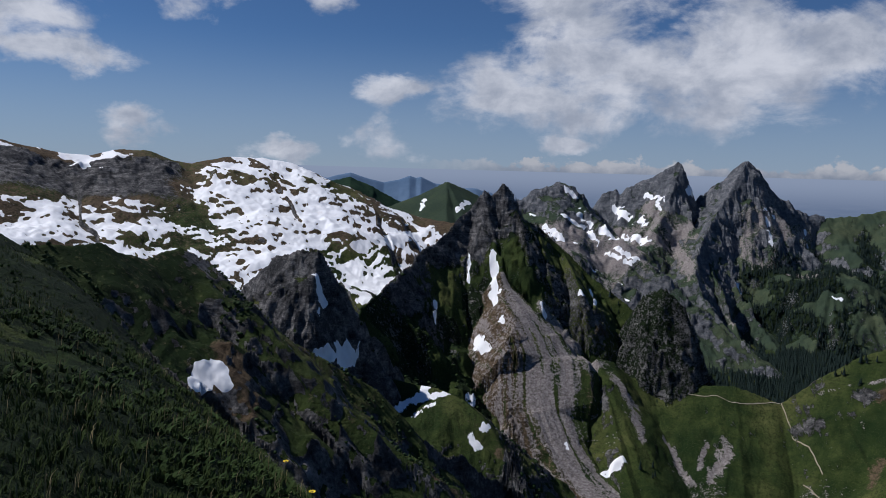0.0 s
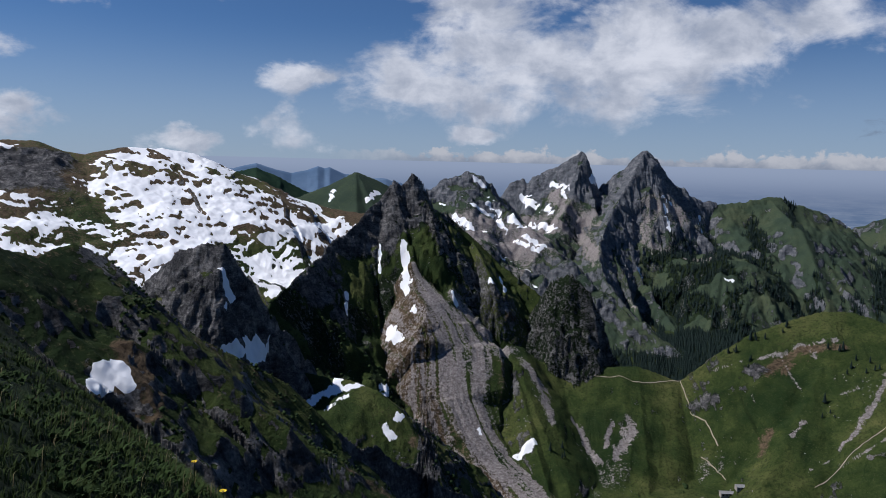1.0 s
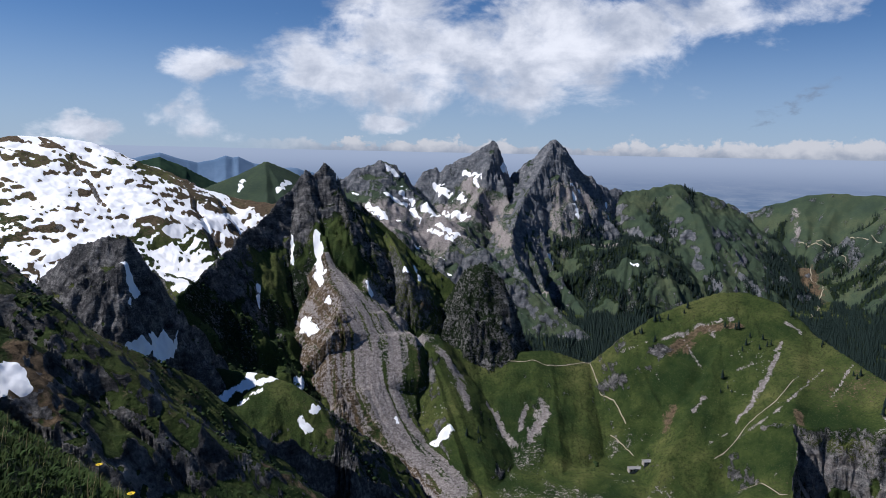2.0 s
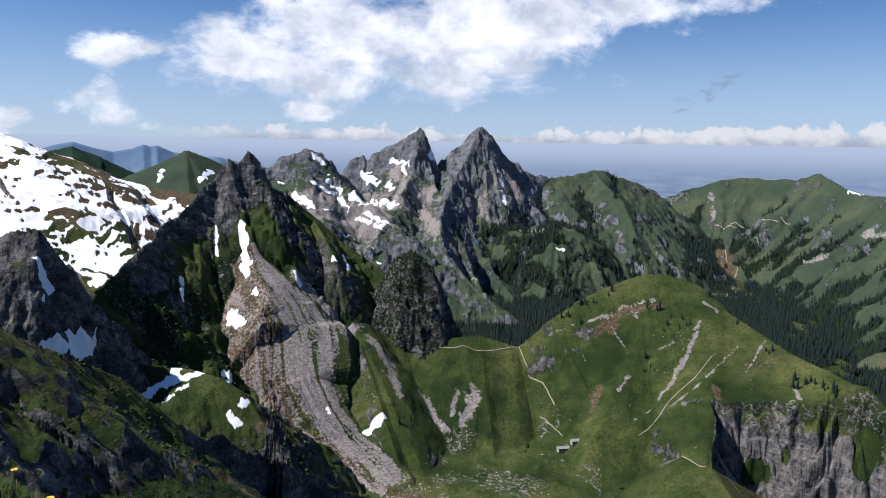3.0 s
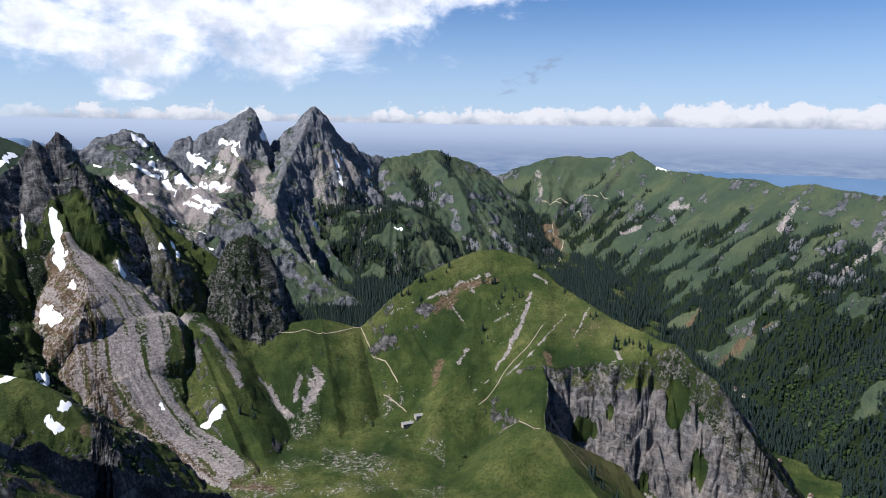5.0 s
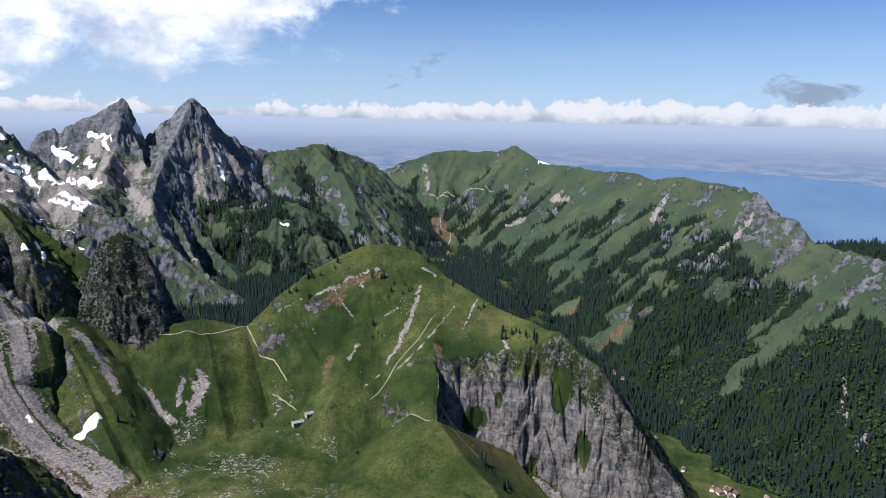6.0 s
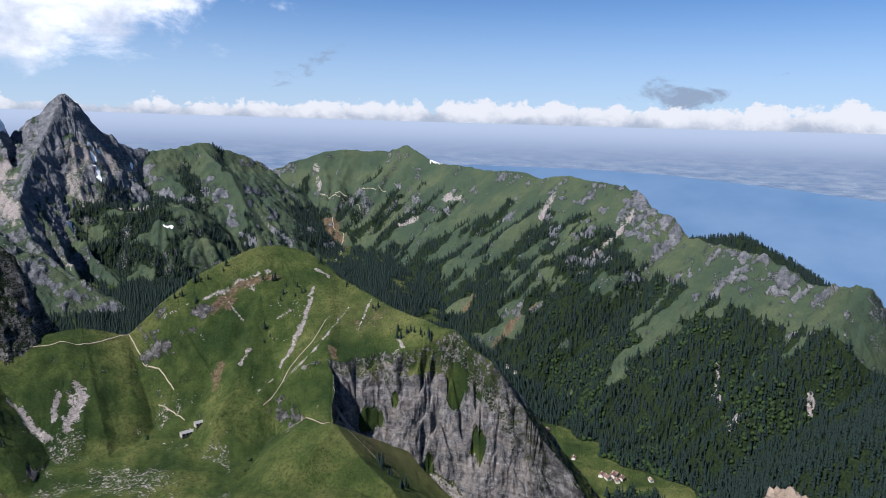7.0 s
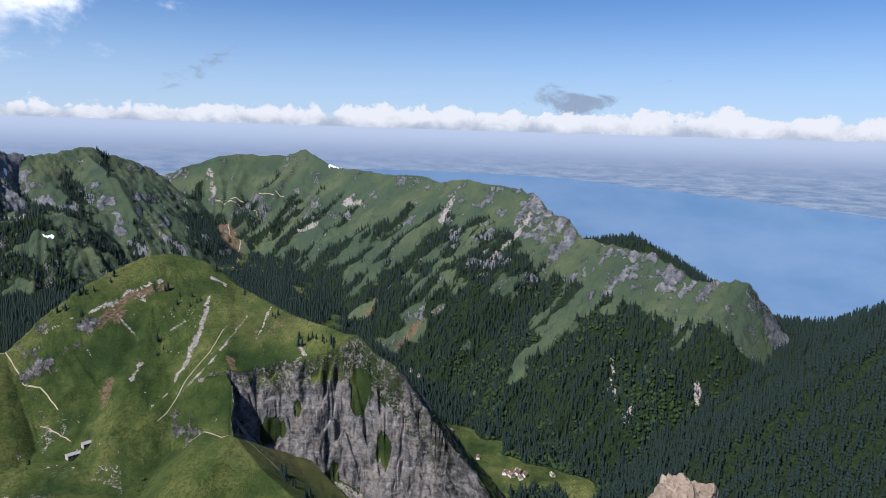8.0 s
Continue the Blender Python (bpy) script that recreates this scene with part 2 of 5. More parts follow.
def roof(X, Y, points, near, far, face=0.0, reach=30.0, join=0.5):
    """A bare mountain under a crest line: slopes near (the side of the summit) and far fall from it, steeper by face within reach of the crest.
    Height, distance from the crest, place along it."""
    p = crest(points).astype(np.float32)
    best = np.full(X.shape, -1e9, np.float32)
    dist, along = np.zeros(X.shape, np.float32), np.zeros(X.shape, np.float32)
    run = 0.0
    for i, ((ax, ay, az), (bx, by, bz)) in enumerate(zip(p[:-1], p[1:])):
        ux, uy = bx - ax, by - ay
        length = math.hypot(ux, uy)
        rx, ry = X - ax, Y - ay
        raw = (rx * ux + ry * uy) / length ** 2
        t = np.clip(raw, 0, 1)
        d = np.hypot(rx - t * ux, ry - t * uy)
        h = az + t * (bz - az) - np.where(ux * ry - uy * rx < 0, near, far) * d
        past = length * np.abs(raw - t)
        h = h - np.where((raw < 0) if i == 0 else (raw > 1) if i == len(p) - 2 else False, 0.9, join) * past - 0.6 * np.maximum(past - 150, 0)
        if face:
            h = h - face * reach * (1 - np.exp(-d / reach))
        better = h > best
        best[better], dist[better], along[better] = h[better], d[better], (run + t * length)[better]
        run += length
    return best, dist, along


def carved(X, Y, best, dist, along, rough, grain, rib, crag, seed):
    """The same mountain cut by gullies that run down its slopes, and roughened."""
    deep = smooth(0, 2.2 * grain, dist)
    wander = fbm(X / grain * 0.4, Y / grain * 0.4, 2, seed + 40) * 0.8
    gully = ribs(along / grain + wander, dist / grain * 0.22 + wander, 3, seed) - 0.62
    best = best + gully * rib * grain * (0.12 + deep)
    if crag:  # outcrops and steps in the rock
        size = 5.0 * crag + 4
        best = best + crag * (0.2 + 0.8 * smooth(0, 25, dist)) * (2.2 * ribs(X / size, Y / size, 3, seed + 60) - 1.4)
    return best + rough * fbm(X / grain * 2.2, Y / grain * 2.2, 4, seed + 9, 0.52) * (0.25 + 0.75 * smooth(0, grain * 0.7, dist))


SNOW_MOUNTAIN = [(-75, 1300, 4), (-50, 1420, 3), (-38, 1480, 2.2), (-31.3, 1500, 1.6), (-30, 1500, 1.2), (-27.3, 1500, 0.6), (-25.7, 1500, 0.6), (-23.7, 1490, 1.1), (-21.8, 1490, 1.0), (-20.3, 1500, 0.4), (-18.9, 1500, 0.2),
                 (-16.7, 1490, 0.8), (-13.8, 1490, 0.8), (-11.7, 1490, 0.5), (-9.5, 1490, -0.4), (-6.5, 1480, -1.8), (-3.8, 1470, -2.9), (-1.6, 1460, -3.5), (1.5, 1450, -3.9), (6, 1450, -4.6)]
GREEN_HILL = [(-4.3, 2000, -2.7), (-1.8, 2000, -1.7), (0.3, 2000, -0.6), (1.9, 2020, -1.2), (4, 2050, -2.2)]
DARK_RIDGE = [(-11, 2900, -1.2), (-8.7, 2900, -0.8), (-7.2, 2900, -0.45), (-5.6, 2900, -1.1), (-3.8, 2900, -2.0), (-1, 2900, -3)]
FAR_PEAKS = [(-14, 4250, -1.0), (-8.9, 4250, -0.5), (-7.2, 4250, -0.1), (-5.8, 4250, -0.5), (-4.6, 4250, -0.75), (-3.4, 4250, -0.5), (-2.6, 4250, -0.2), (-2.1, 4250, -0.35), (-1.7, 4250, -0.25), (-0.5, 4250, -0.8), (1, 4250, -1.0), (2.6, 4250, -1.1), (6, 4300, -1.9)]
ROCK_PEAK = [(-10, 740, -14.2), (-8, 780, -12.8), (-6.2, 830, -10.7), (-4.7, 885, -9.3), (-3.5, 925, -8.3), (-1.8, 985, -6.5), (0.7, 1045, -4.3), (2.0, 1075, -2.9), (2.8, 1085, -1.8), (3.2, 1090, -1.0), (3.9, 1095, -1.35), (4.8, 1100, -0.5), (5.7, 1105, -1.5), (6.6, 1110, -3.2), (7.8, 1110, -4.1),
             (9.6, 1100, -5.5), (11.4, 1090, -7.2), (13.6, 1070, -8.8), (15.4, 1050, -10.2), (17, 1020, -13)]
PILLAR = [(14.4, 1010, -11.2), (15.8, 1000, -8.7), (17.4, 990, -8.0), (18.9, 985, -9.3), (20.1, 980, -12.1), (21, 975, -14.5)]
KNOLL = [(11.4, 925, -15.0), (12.6, 930, -13.8), (13.8, 938, -14.0), (15.3, 945, -15.0), (17, 950, -15.5), (19.5, 955, -15.1), (22.8, 960, -14.8), (25.9, 960, -15.6), (28.6, 980, -13.2), (30.7, 1000, -11.6), (32.7, 1020, -10.6), (34.9, 1040, -9.6), (37, 1050, -9.3), (39.2, 1040, -9.9), (40.9, 1020, -11), (41.6, 1005, -11.8), (43.2, 980, -12.7),
         (45.9, 930, -14.2), (48.7, 890, -15.2), (50.0, 875, -15.75), (51.0, 866, -15.8), (52.06, 856, -16.7), (52.85, 848, -17.45), (54.1, 838, -18.15), (55.4, 830, -19.8), (56.2, 824, -22.0), (57.8, 814, -24.3), (58.9, 808, -26.2), (60.5, 800, -28.5), (63, 780, -34)]
SHOULDER = [(35.5, 790, -24.2), (37.3, 765, -23.4), (39.1, 745, -22.5), (41.4, 720, -23.1), (43.3, 690, -25.4), (46.1, 655, -27.8), (48.1, 630, -30.2), (51, 600, -34)]
BUSHY_SPUR = [(-8, 740, -15.0), (-4, 725, -16.0), (0, 705, -16.8), (2.2, 690, -17.6), (4.2, 670, -19.2), (5.6, 650, -21.2), (7.2, 625, -23.8), (9, 600, -27)]
BUTTRESSES = [(-17, 800, -11), (-15.3, 775, -9.1), (-14, 760, -7.8), (-12.7, 745, -6.85), (-10.8, 735, -6.2), (-9.6, 728, -6.2), (-8.9, 722, -7.8), (-8.7, 718, -9.6), (-8.9, 712, -11.8)]
NEAR_FLANK = [(-36, 170, -5), (-31, 180, -5.6), (-28.3, 190, -5.6), (-25.2, 195, -5.5), (-23.5, 200, -6.5), (-22, 205, -7.1), (-21.1, 210, -6.4), (-19.8, 215, -6.0), (-18.2, 220, -6.7), (-16.6, 222, -8.4), (-15.2, 225, -10.2), (-13.3, 228, -11.3), (-12.6, 230, -12.6), (-9, 235, -14.7),
              (-4.8, 240, -17), (-3.2, 240, -19.3), (-2.6, 235, -23.4), (-1.5, 225, -28.5)]
GREY_PEAK = [(3, 2300, -3.4), (6.3, 2300, -1.6), (7.3, 2300, -1.0), (9.2, 2300, -0.5), (10.2, 2300, -0.8), (10.8, 2320, -1.3), (11.7, 2350, -2.3), (13, 2400, -3.4)]
WEST_TWIN = [(11.4, 2750, -2.6), (11.94, 2745, -2.0), (12.4, 2740, -1.15), (13.2, 2735, -0.98), (13.75, 2730, -1.08), (14.1, 2725, -0.63), (15.2, 2715, -0.17), (15.9, 2705, 0.17), (16.8, 2695, 0.74), (17.12, 2690, 0.97), (17.7, 2685, 1.42), (17.95, 2682, 1.42), (18.13, 2680, 0.8), (18.3, 2682, -0.1),
             (18.6, 2688, -0.75), (19.1, 2695, -1.45), (19.5, 2700, -1.8)]
EAST_TWIN = [(19.39, 2705, -1.82), (19.96, 2700, -1.24), (20.4, 2695, -0.67), (20.86, 2690, 0.01), (21.76, 2682, 1.03), (22.2, 2680, 1.3), (22.6, 2680, 1.58), (22.95, 2682, 1.25), (23.36, 2688, 0.8), (23.83, 2695, 0.05), (24.4, 2705, -0.62), (24.76, 2712, -1.07), (25.45, 2730, -1.29), (26.6, 2770, -2.07), (27.75, 2805, -2.27)]
TWIN_SPUR = [(22.3, 2665, 1.15), (21.7, 2600, -0.4), (21.0, 2540, -1.7), (20.4, 2470, -2.9), (19.9, 2380, -4.1), (19.5, 2270, -5.5), (19.4, 2150, -7.0), (20.2, 2030, -8.8), (21.5, 1930, -10.3), (22.8, 1850, -11.6)]
CIRQUE = [(27.4, 2800, -2.3), (29.55, 2850, -2.13), (30.9, 2880, -1.77), (31.34, 2890, -1.62), (32.1, 2905, -1.72), (32.5, 2915, -2.08), (33.4, 2940, -2.17), (34.25, 2960, -2.49), (35.6, 3000, -3.0), (36.5, 3050, -3.65)]
CIRQUE_SPUR = [(31.6, 2850, -2.2), (33.5, 2650, -4.0), (34.6, 2500, -6.4), (35.5, 2350, -9.0), (36, 2250, -11.5)]
LONG_RIDGE = [(36.3, 3160, -3.65), (38.4, 3160, -2.9), (40.4, 3150, -2.2), (41.9, 3150, -1.85), (43.9, 3130, -2.0), (45.5, 3100, -1.95), (46.85, 3040, -1.42), (48, 2960, -2.2), (49.2, 2880, -2.75), (51.5, 2720, -3.0), (53.7, 2560, -3.25), (55.9, 2410, -3.3), (57.4, 2320, -3.7), (58.9, 2220, -3.4),
              (61.5, 2080, -3.8), (63.6, 1970, -4.0), (64.7, 1920, -4.35), (65.8, 1880, -5.7), (67.4, 1810, -6.2), (68.4, 1780, -7.5), (70.2, 1720, -8.0), (72.4, 1660, -8.2), (74, 1620, -8.6), (76.3, 1570, -9.7), (77.5, 1545, -10.2), (79.2, 1515, -9.85), (80.9, 1480, -9.8), (81.3, 1470, -11.8)]
SHORE_WOODS = [(66, 2350, -8.5), (68, 2350, -7.9), (70.2, 2320, -7.6), (72.4, 2280, -7.25), (73.5, 2250, -7.8), (75.5, 2200, -8.7), (77.5, 2100, -10.5), (80, 1950, -12.3), (84.5, 1700, -12.5), (87, 1560, -12.2), (88.3, 1480, -11.4), (90, 1420, -10.5), (95, 1300, -8), (105, 1200, -5)]
BENCH = [(22.6, 2450, -5.4), (24.5, 2400, -6.4), (26.5, 2330, -6.9), (28.5, 2320, -6.4), (30.5, 2330, -6.6), (32.5, 2370, -7.6), (34, 2400, -9)]
SCREE_CONE = [(4.9, 995, -7.8), (5.3, 980, -8.9), (6.9, 935, -11.0), (7.9, 914, -12.5), (8.7, 893, -14.2), (8.9, 866, -16.3), (9.1, 842, -18.2), (10.2, 812, -20.6), (12.0, 783, -22.7), (14.0, 755, -24.2), (15.6, 722, -25.7)]
SCREE_WIDTH = [4, 8, 25, 38, 50, 55, 46, 34, 30, 28, 24]
RIBS = ([(5.6, 1098, -2.4), (6.2, 1060, -3.7), (6.7, 1020, -5.5), (7.0, 992, -7.4)], [(7.6, 1093, -4.4), (8.1, 1050, -5.9), (8.6, 1008, -7.7)], [(9.6, 1083, -5.9), (10.4, 1040, -7.3), (11.2, 995, -9.0)])
CLIFF_TOP = [(40.9, 850, -18.0), (41.7, 851, -18.2), (43.1, 855, -18.1), (45.0, 857, -17.8), (47.2, 848, -17.8), (48.9, 858, -16.7), (50.3, 860, -16.1), (51.0, 862, -15.9), (52.06, 853, -16.9), (52.85, 845, -17.6), (54.1, 835, -18.4), (55.4, 827, -20.1), (56.2, 821, -22.4), (57.8, 811, -24.8), (60.5, 797, -29), (63, 777, -34.5)]
CLIFF_FOOT = [(41.1, -18.1), (41.35, -20.9), (41.6, -21.4), (42.2, -21.9), (43.04, -22.9), (45, -24.3), (46.9, -25.0), (48.5, -25.6), (50.4, -25.9), (51.5, -26.6), (52.5, -27.6), (55, -29.5), (58, -31.5), (63, -37)]
NAMES = ["valley", "summit", "snow", "green", "dark", "far", "peak", "pillar", "knoll", "shoulder", "spur", "buttress", "flank", "grey", "west", "east", "twinspur", "cirque", "cirquespur", "long", "woods", "bench", "scree", "rib_a", "rib_b", "rib_c"]


def signed(X, Y, points):
    """Distance from a line in plan (positive on the summit's side) and the place along it, 0 to 1."""
    p = np.array([plan(*q) for q in points])
    best, sign, along = np.full(X.shape, 1e9), np.ones(X.shape), np.zeros(X.shape)
    for i, ((ax, ay), (bx, by)) in enumerate(zip(p[:-1], p[1:])):
        ux, uy = bx - ax, by - ay
        t = np.clip(((X - ax) * ux + (Y - ay) * uy) / (ux * ux + uy * uy), 0, 1)
        d = np.hypot(X - ax - t * ux, Y - ay - t * uy)
        near = d < best
        best = np.where(near, d, best)
        sign = np.where(near, np.where(ux * (Y - ay) - uy * (X - ax) < 0, 1.0, -1.0), sign)
        along = np.where(near, (i + t) / (len(p) - 1), along)
    return best * sign, along


MOUNTAINS = [  # crest, slope on the summit's side and beyond, steepness and width of the top faces; roughness, size and depth of the gullies
    ((SNOW_MOUNTAIN, 0.36, 0.6, 0, 30, 0.12), (9, 130, 0.14, 1.5)), ((GREEN_HILL, 0.55, 0.6), (4, 120, 0.12, 0)), ((DARK_RIDGE, 0.6, 0.6), (8, 150, 0.2, 0)), ((FAR_PEAKS, 0.8, 0.6), (4, 110, 0.0, 0)),
    ((ROCK_PEAK, 0.86, 0.85, 1.3, 22), (13, 62, 0.45, 4.5)), ((PILLAR, 1.7, 1.6, 1.2, 20), (12, 30, 0.8, 7)), ((KNOLL, 0.60, 0.95), (3.0, 45, 0.05, 0.5)), ((SHOULDER, 0.5, 0.6), (2.0, 60, 0.08, 0.5)),
    ((BUSHY_SPUR, 0.42, 0.8), (5, 60, 0.22, 2.0)), ((BUTTRESSES, 1.5, 1.3, 0, 30, 0.9), (12, 45, 0.55, 4.5)), ((NEAR_FLANK, 0.75, 0.7), (3.0, 26, 0.3, 1.6)), ((GREY_PEAK, 0.5, 0.7, 1.0, 40), (14, 100, 0.34, 6)),
    ((WEST_TWIN, 0.5, 0.9, 1.6, 60, 0.9), (16, 90, 0.45, 8)), ((EAST_TWIN, 0.92, 0.9, 1.0, 70, 0.5), (16, 90, 0.45, 8)), ((TWIN_SPUR, 0.6, 1.1, 0.4, 50, 0.9), (12, 60, 0.3, 6)), ((CIRQUE, 0.5, 0.7, 0.4, 40), (14, 110, 0.32, 4)),
    ((CIRQUE_SPUR, 0.55, 0.7), (14, 80, 0.35, 4)), ((LONG_RIDGE, 0.74, 0.8, 0.5, 30, 0.9), (12, 125, 0.55, 3.5)), ((SHORE_WOODS, 0.6, 0.55), (8, 120, 0.2, 2)),
    ((BENCH, 0.75, 0.04, 0, 30, 0.9), (12, 70, 0.4, 4)), ((SCREE_CONE, 0.20, 0.16, 0, 30, 0.1), (1.2, 30, 0.10, 0.35))] + [((q, 2.0, 1.0, 0, 30, 0.9), (5, 24, 0.4, 3.0)) for q in RIBS]


def valley_floor(X, Y, R, B):
    """The high basin, the trough behind the knoll and the deep valley towards the lake."""
    deep = -440 - 110 * smooth(44, 60, B) - 200 * smooth(3000, 4300, R) - 650 * smooth(1900, 3000, R) * smooth(64, 70, B)
    basin = -352 + 0.03 * np.maximum(0, R - 800) + 0.06 * np.maximum(0, 690 - R)
    east = smooth(41.5, 50, B + 0.01 * (R - 800))
    floor = basin + (deep - basin) * np.maximum(smooth(960, 1200, R), east) + np.clip(-B - 2, 0, 40) * 4.0
    return floor + 5 * fbm(X / 70, Y / 70, 4, 3) + 0.8 * fbm(X / 9, Y / 9, 3, 5)


def summit_ground(X, Y, R):
    """The summit's own grassy shoulder: its back runs to bearing -33 and it falls off ever more steeply to the east of that."""
    a = radians(-33)
    l, d = X * math.sin(a) + Y * math.cos(a), X * math.cos(a) - Y * math.sin(a)
    e = np.maximum(d, 0)
    drop = np.where(e < 4.4, 0.33 * e + 0.10 * e * e, 0.33 * 4.4 + 0.1 * 4.4 ** 2 + 1.2 * (e - 4.4))
    h = -1.6 - 0.03 * np.maximum(l, 0) - 0.0004 * np.maximum(l, 0) ** 2 - 0.35 * np.maximum(-l - 3, 0) - drop - 0.33 * np.maximum(-d, 0)
    # a small rocky rib to the east
    x0, y0 = plan(77.6, 15)
    h = h + 9.85 * np.exp(-((X - x0) ** 2 + (Y - y0) ** 2) / 22)
    return h, np.abs(d)


def scree_fan(X, Y):
    """The scree below the couloir: nearly plane, it widens downhill and ends at its rims."""
    d, run = signed(X, Y, [q[:2] for q in SCREE_CONE])
    p = crest(SCREE_CONE)
    marks = np.linspace(0, 1, len(p))
    along = np.interp(run, marks, np.concatenate([[0], np.cumsum(np.hypot(*np.diff(p[:, :2], axis=0).T))]))
    d = np.abs(d)
    rim = np.interp(run, marks, SCREE_WIDTH) * (1.0 + 0.30 * fbm(d / 60 + X / 30, Y / 30, 4, 95))
    h = np.interp(run, marks, p[:, 2]) + 3 - 0.06 * d - 1.2 * np.maximum(0, d - rim) + 1.1 * fbm(d / 5 + X / 60, along / 70, 3, 96)
    return h.astype(np.float32), d.astype(np.float32), along.astype(np.float32), np.interp(run, marks, SCREE_WIDTH).astype(np.float32)


def rock_wall(x, y, r, b, h):
    """The knoll's rock wall: grass runs from the crest to the wall's brink, rock falls to its foot and rubble slopes away below."""
    brink = np.array(CLIFF_TOP)
    b = b + 0.15 * fbm(x / 16, y / 16, 3, 96) * smooth(45, 42, b)
    crest_b = [q[0] for q in KNOLL]
    far_r, far_z = np.interp(b, crest_b, [q[1] for q in KNOLL]), np.interp(b, crest_b, crest(KNOLL)[:, 2])
    top_r = np.interp(b, brink[:, 0], brink[:, 1])
    top_z = np.interp(b, brink[:, 0], brink[:, 1] * np.tan(np.radians(brink[:, 2])))
    foot_e = np.tan(np.radians(np.interp(b, [q[0] for q in CLIFF_FOOT], [q[1] for q in CLIFF_FOOT])))
    drop = np.maximum(top_z - top_r * foot_e, 0)
    deep = 8 + 0.20 * drop
    foot_r = top_r - deep
    # columns, clefts and ledges
    tall = smooth(0, 45, drop)
    wander = fbm(x / 40, y / 40, 3, 91)
    push = tall * (7 * fbm(b * 0.6, b * 0 + r / 70, 2, 92) + 4 * (ribs(b * 1.1 + 0.9 * wander, r / 14, 2, 93) - 0.6))
    rr = r + push
    fall = np.clip((top_r - rr) / deep, 0, 1)
    step = fall + tall * 0.045 * np.sin(17 * fall + 6 * wander + 2 * fbm(b, r / 30, 2, 97)) * smooth(0, 0.12, fall) * smooth(1, 0.88, fall)
    grass = top_z + (far_z - top_z) * np.clip((r - top_r) / np.maximum(far_r - top_r, 3), 0, 1) + 1.5 * fbm(x / 25, y / 25, 4, 98)
    slope = top_z - 0.62 * (top_r - rr)  # the pasture into which the wall is cut
    wall = np.where(fall <= 0, grass, np.minimum(slope, top_z - drop * step - (0.30 + 0.48 * smooth(44, 50, b)) * np.maximum(foot_r - rr, 0)))
    part_of = smooth(36.0, 41.2, b) * (r < far_r)
    return h + (wall - h) * part_of, np.where(part_of > 0.5, fall, 0)


def heights(X, Y):
    """Height of the land, the mountain it belongs to, the distance from that mountain's crest, and from the foot of the rock wall."""
    X, Y = X.astype(np.float32), Y.astype(np.float32)
    shape, X, Y = X.shape, X.ravel(), Y.ravel()
    R, B = np.hypot(X, Y), np.degrees(np.arctan2(X, Y))
    shoulder, off = summit_ground(X, Y, R)
    layers = [(valley_floor(X, Y, R, B), np.zeros_like(R), None), (shoulder, off, None)] + [roof(X, Y, *m[0]) for m in MOUNTAINS]
    fan = scree_fan(X, Y)
    layers[NAMES.index("scree")] = fan[:3]
    bare = np.max([q[0] for q in layers], 0)
    top, which, D = np.full(X.shape, -1e9, np.float32), np.zeros(X.shape, np.int8), np.zeros(X.shape, np.float32)
    cut = np.zeros(X.shape, np.float32)
    for i, (h, dist, along) in enumerate(layers):
        at = np.nonzero(h > bare - (70 if i != 8 else 200))[0] if i > 1 else np.nonzero(h > bare - 60)[0]
        x, y, h, dist = X[at], Y[at], h[at], dist[at]
        if i == 1:
            h = h + (0.10 + 0.02 * np.minimum(R[at], 60)) * fbm(x / 6, y / 6, 4, 71) + 0.06 * fbm(x / 0.7, y / 0.7, 3, 75) + 5 * smooth(30, 120, R[at]) * fbm(x / 60, y / 60, 3, 77)
        elif i > 1:
            h = carved(x, y, h, dist, along[at], *MOUNTAINS[i - 2][1], 9 + i)
        jag = {"long": 15, "west": 13, "east": 12, "grey": 12, "cirque": 9, "peak": 6}.get(NAMES[i], 0)
        if jag:  # broken crests
            worn = smooth(61, 65, B[at]) if NAMES[i] == "long" else 1.0
            h = h + jag * (ribs(x / (2.4 * jag), y / (2.4 * jag), 3, 99) - 0.66) * smooth(130, 10, dist) * worn
        if NAMES[i] in ("peak", "spur"):  # the couloir and its scree lie smooth between the ribs
            inside = smooth(16, -2, fan[1][at] - fan[3][at]) * smooth(-2, 12, fan[2][at])
            h = h + (fan[0][at] - 2.5 - h) * inside * (fan[0][at] > h - 90)
        if NAMES[i] == "knoll":  # the rock wall under its grass
            h, cut[at] = rock_wall(x, y, R[at], B[at], h)
        better = h > top[at]
        at = at[better]
        top[at], which[at], D[at] = h[better], i, dist[better]
    return top.reshape(shape), which.reshape(shape), D.reshape(shape), cut.reshape(shape)


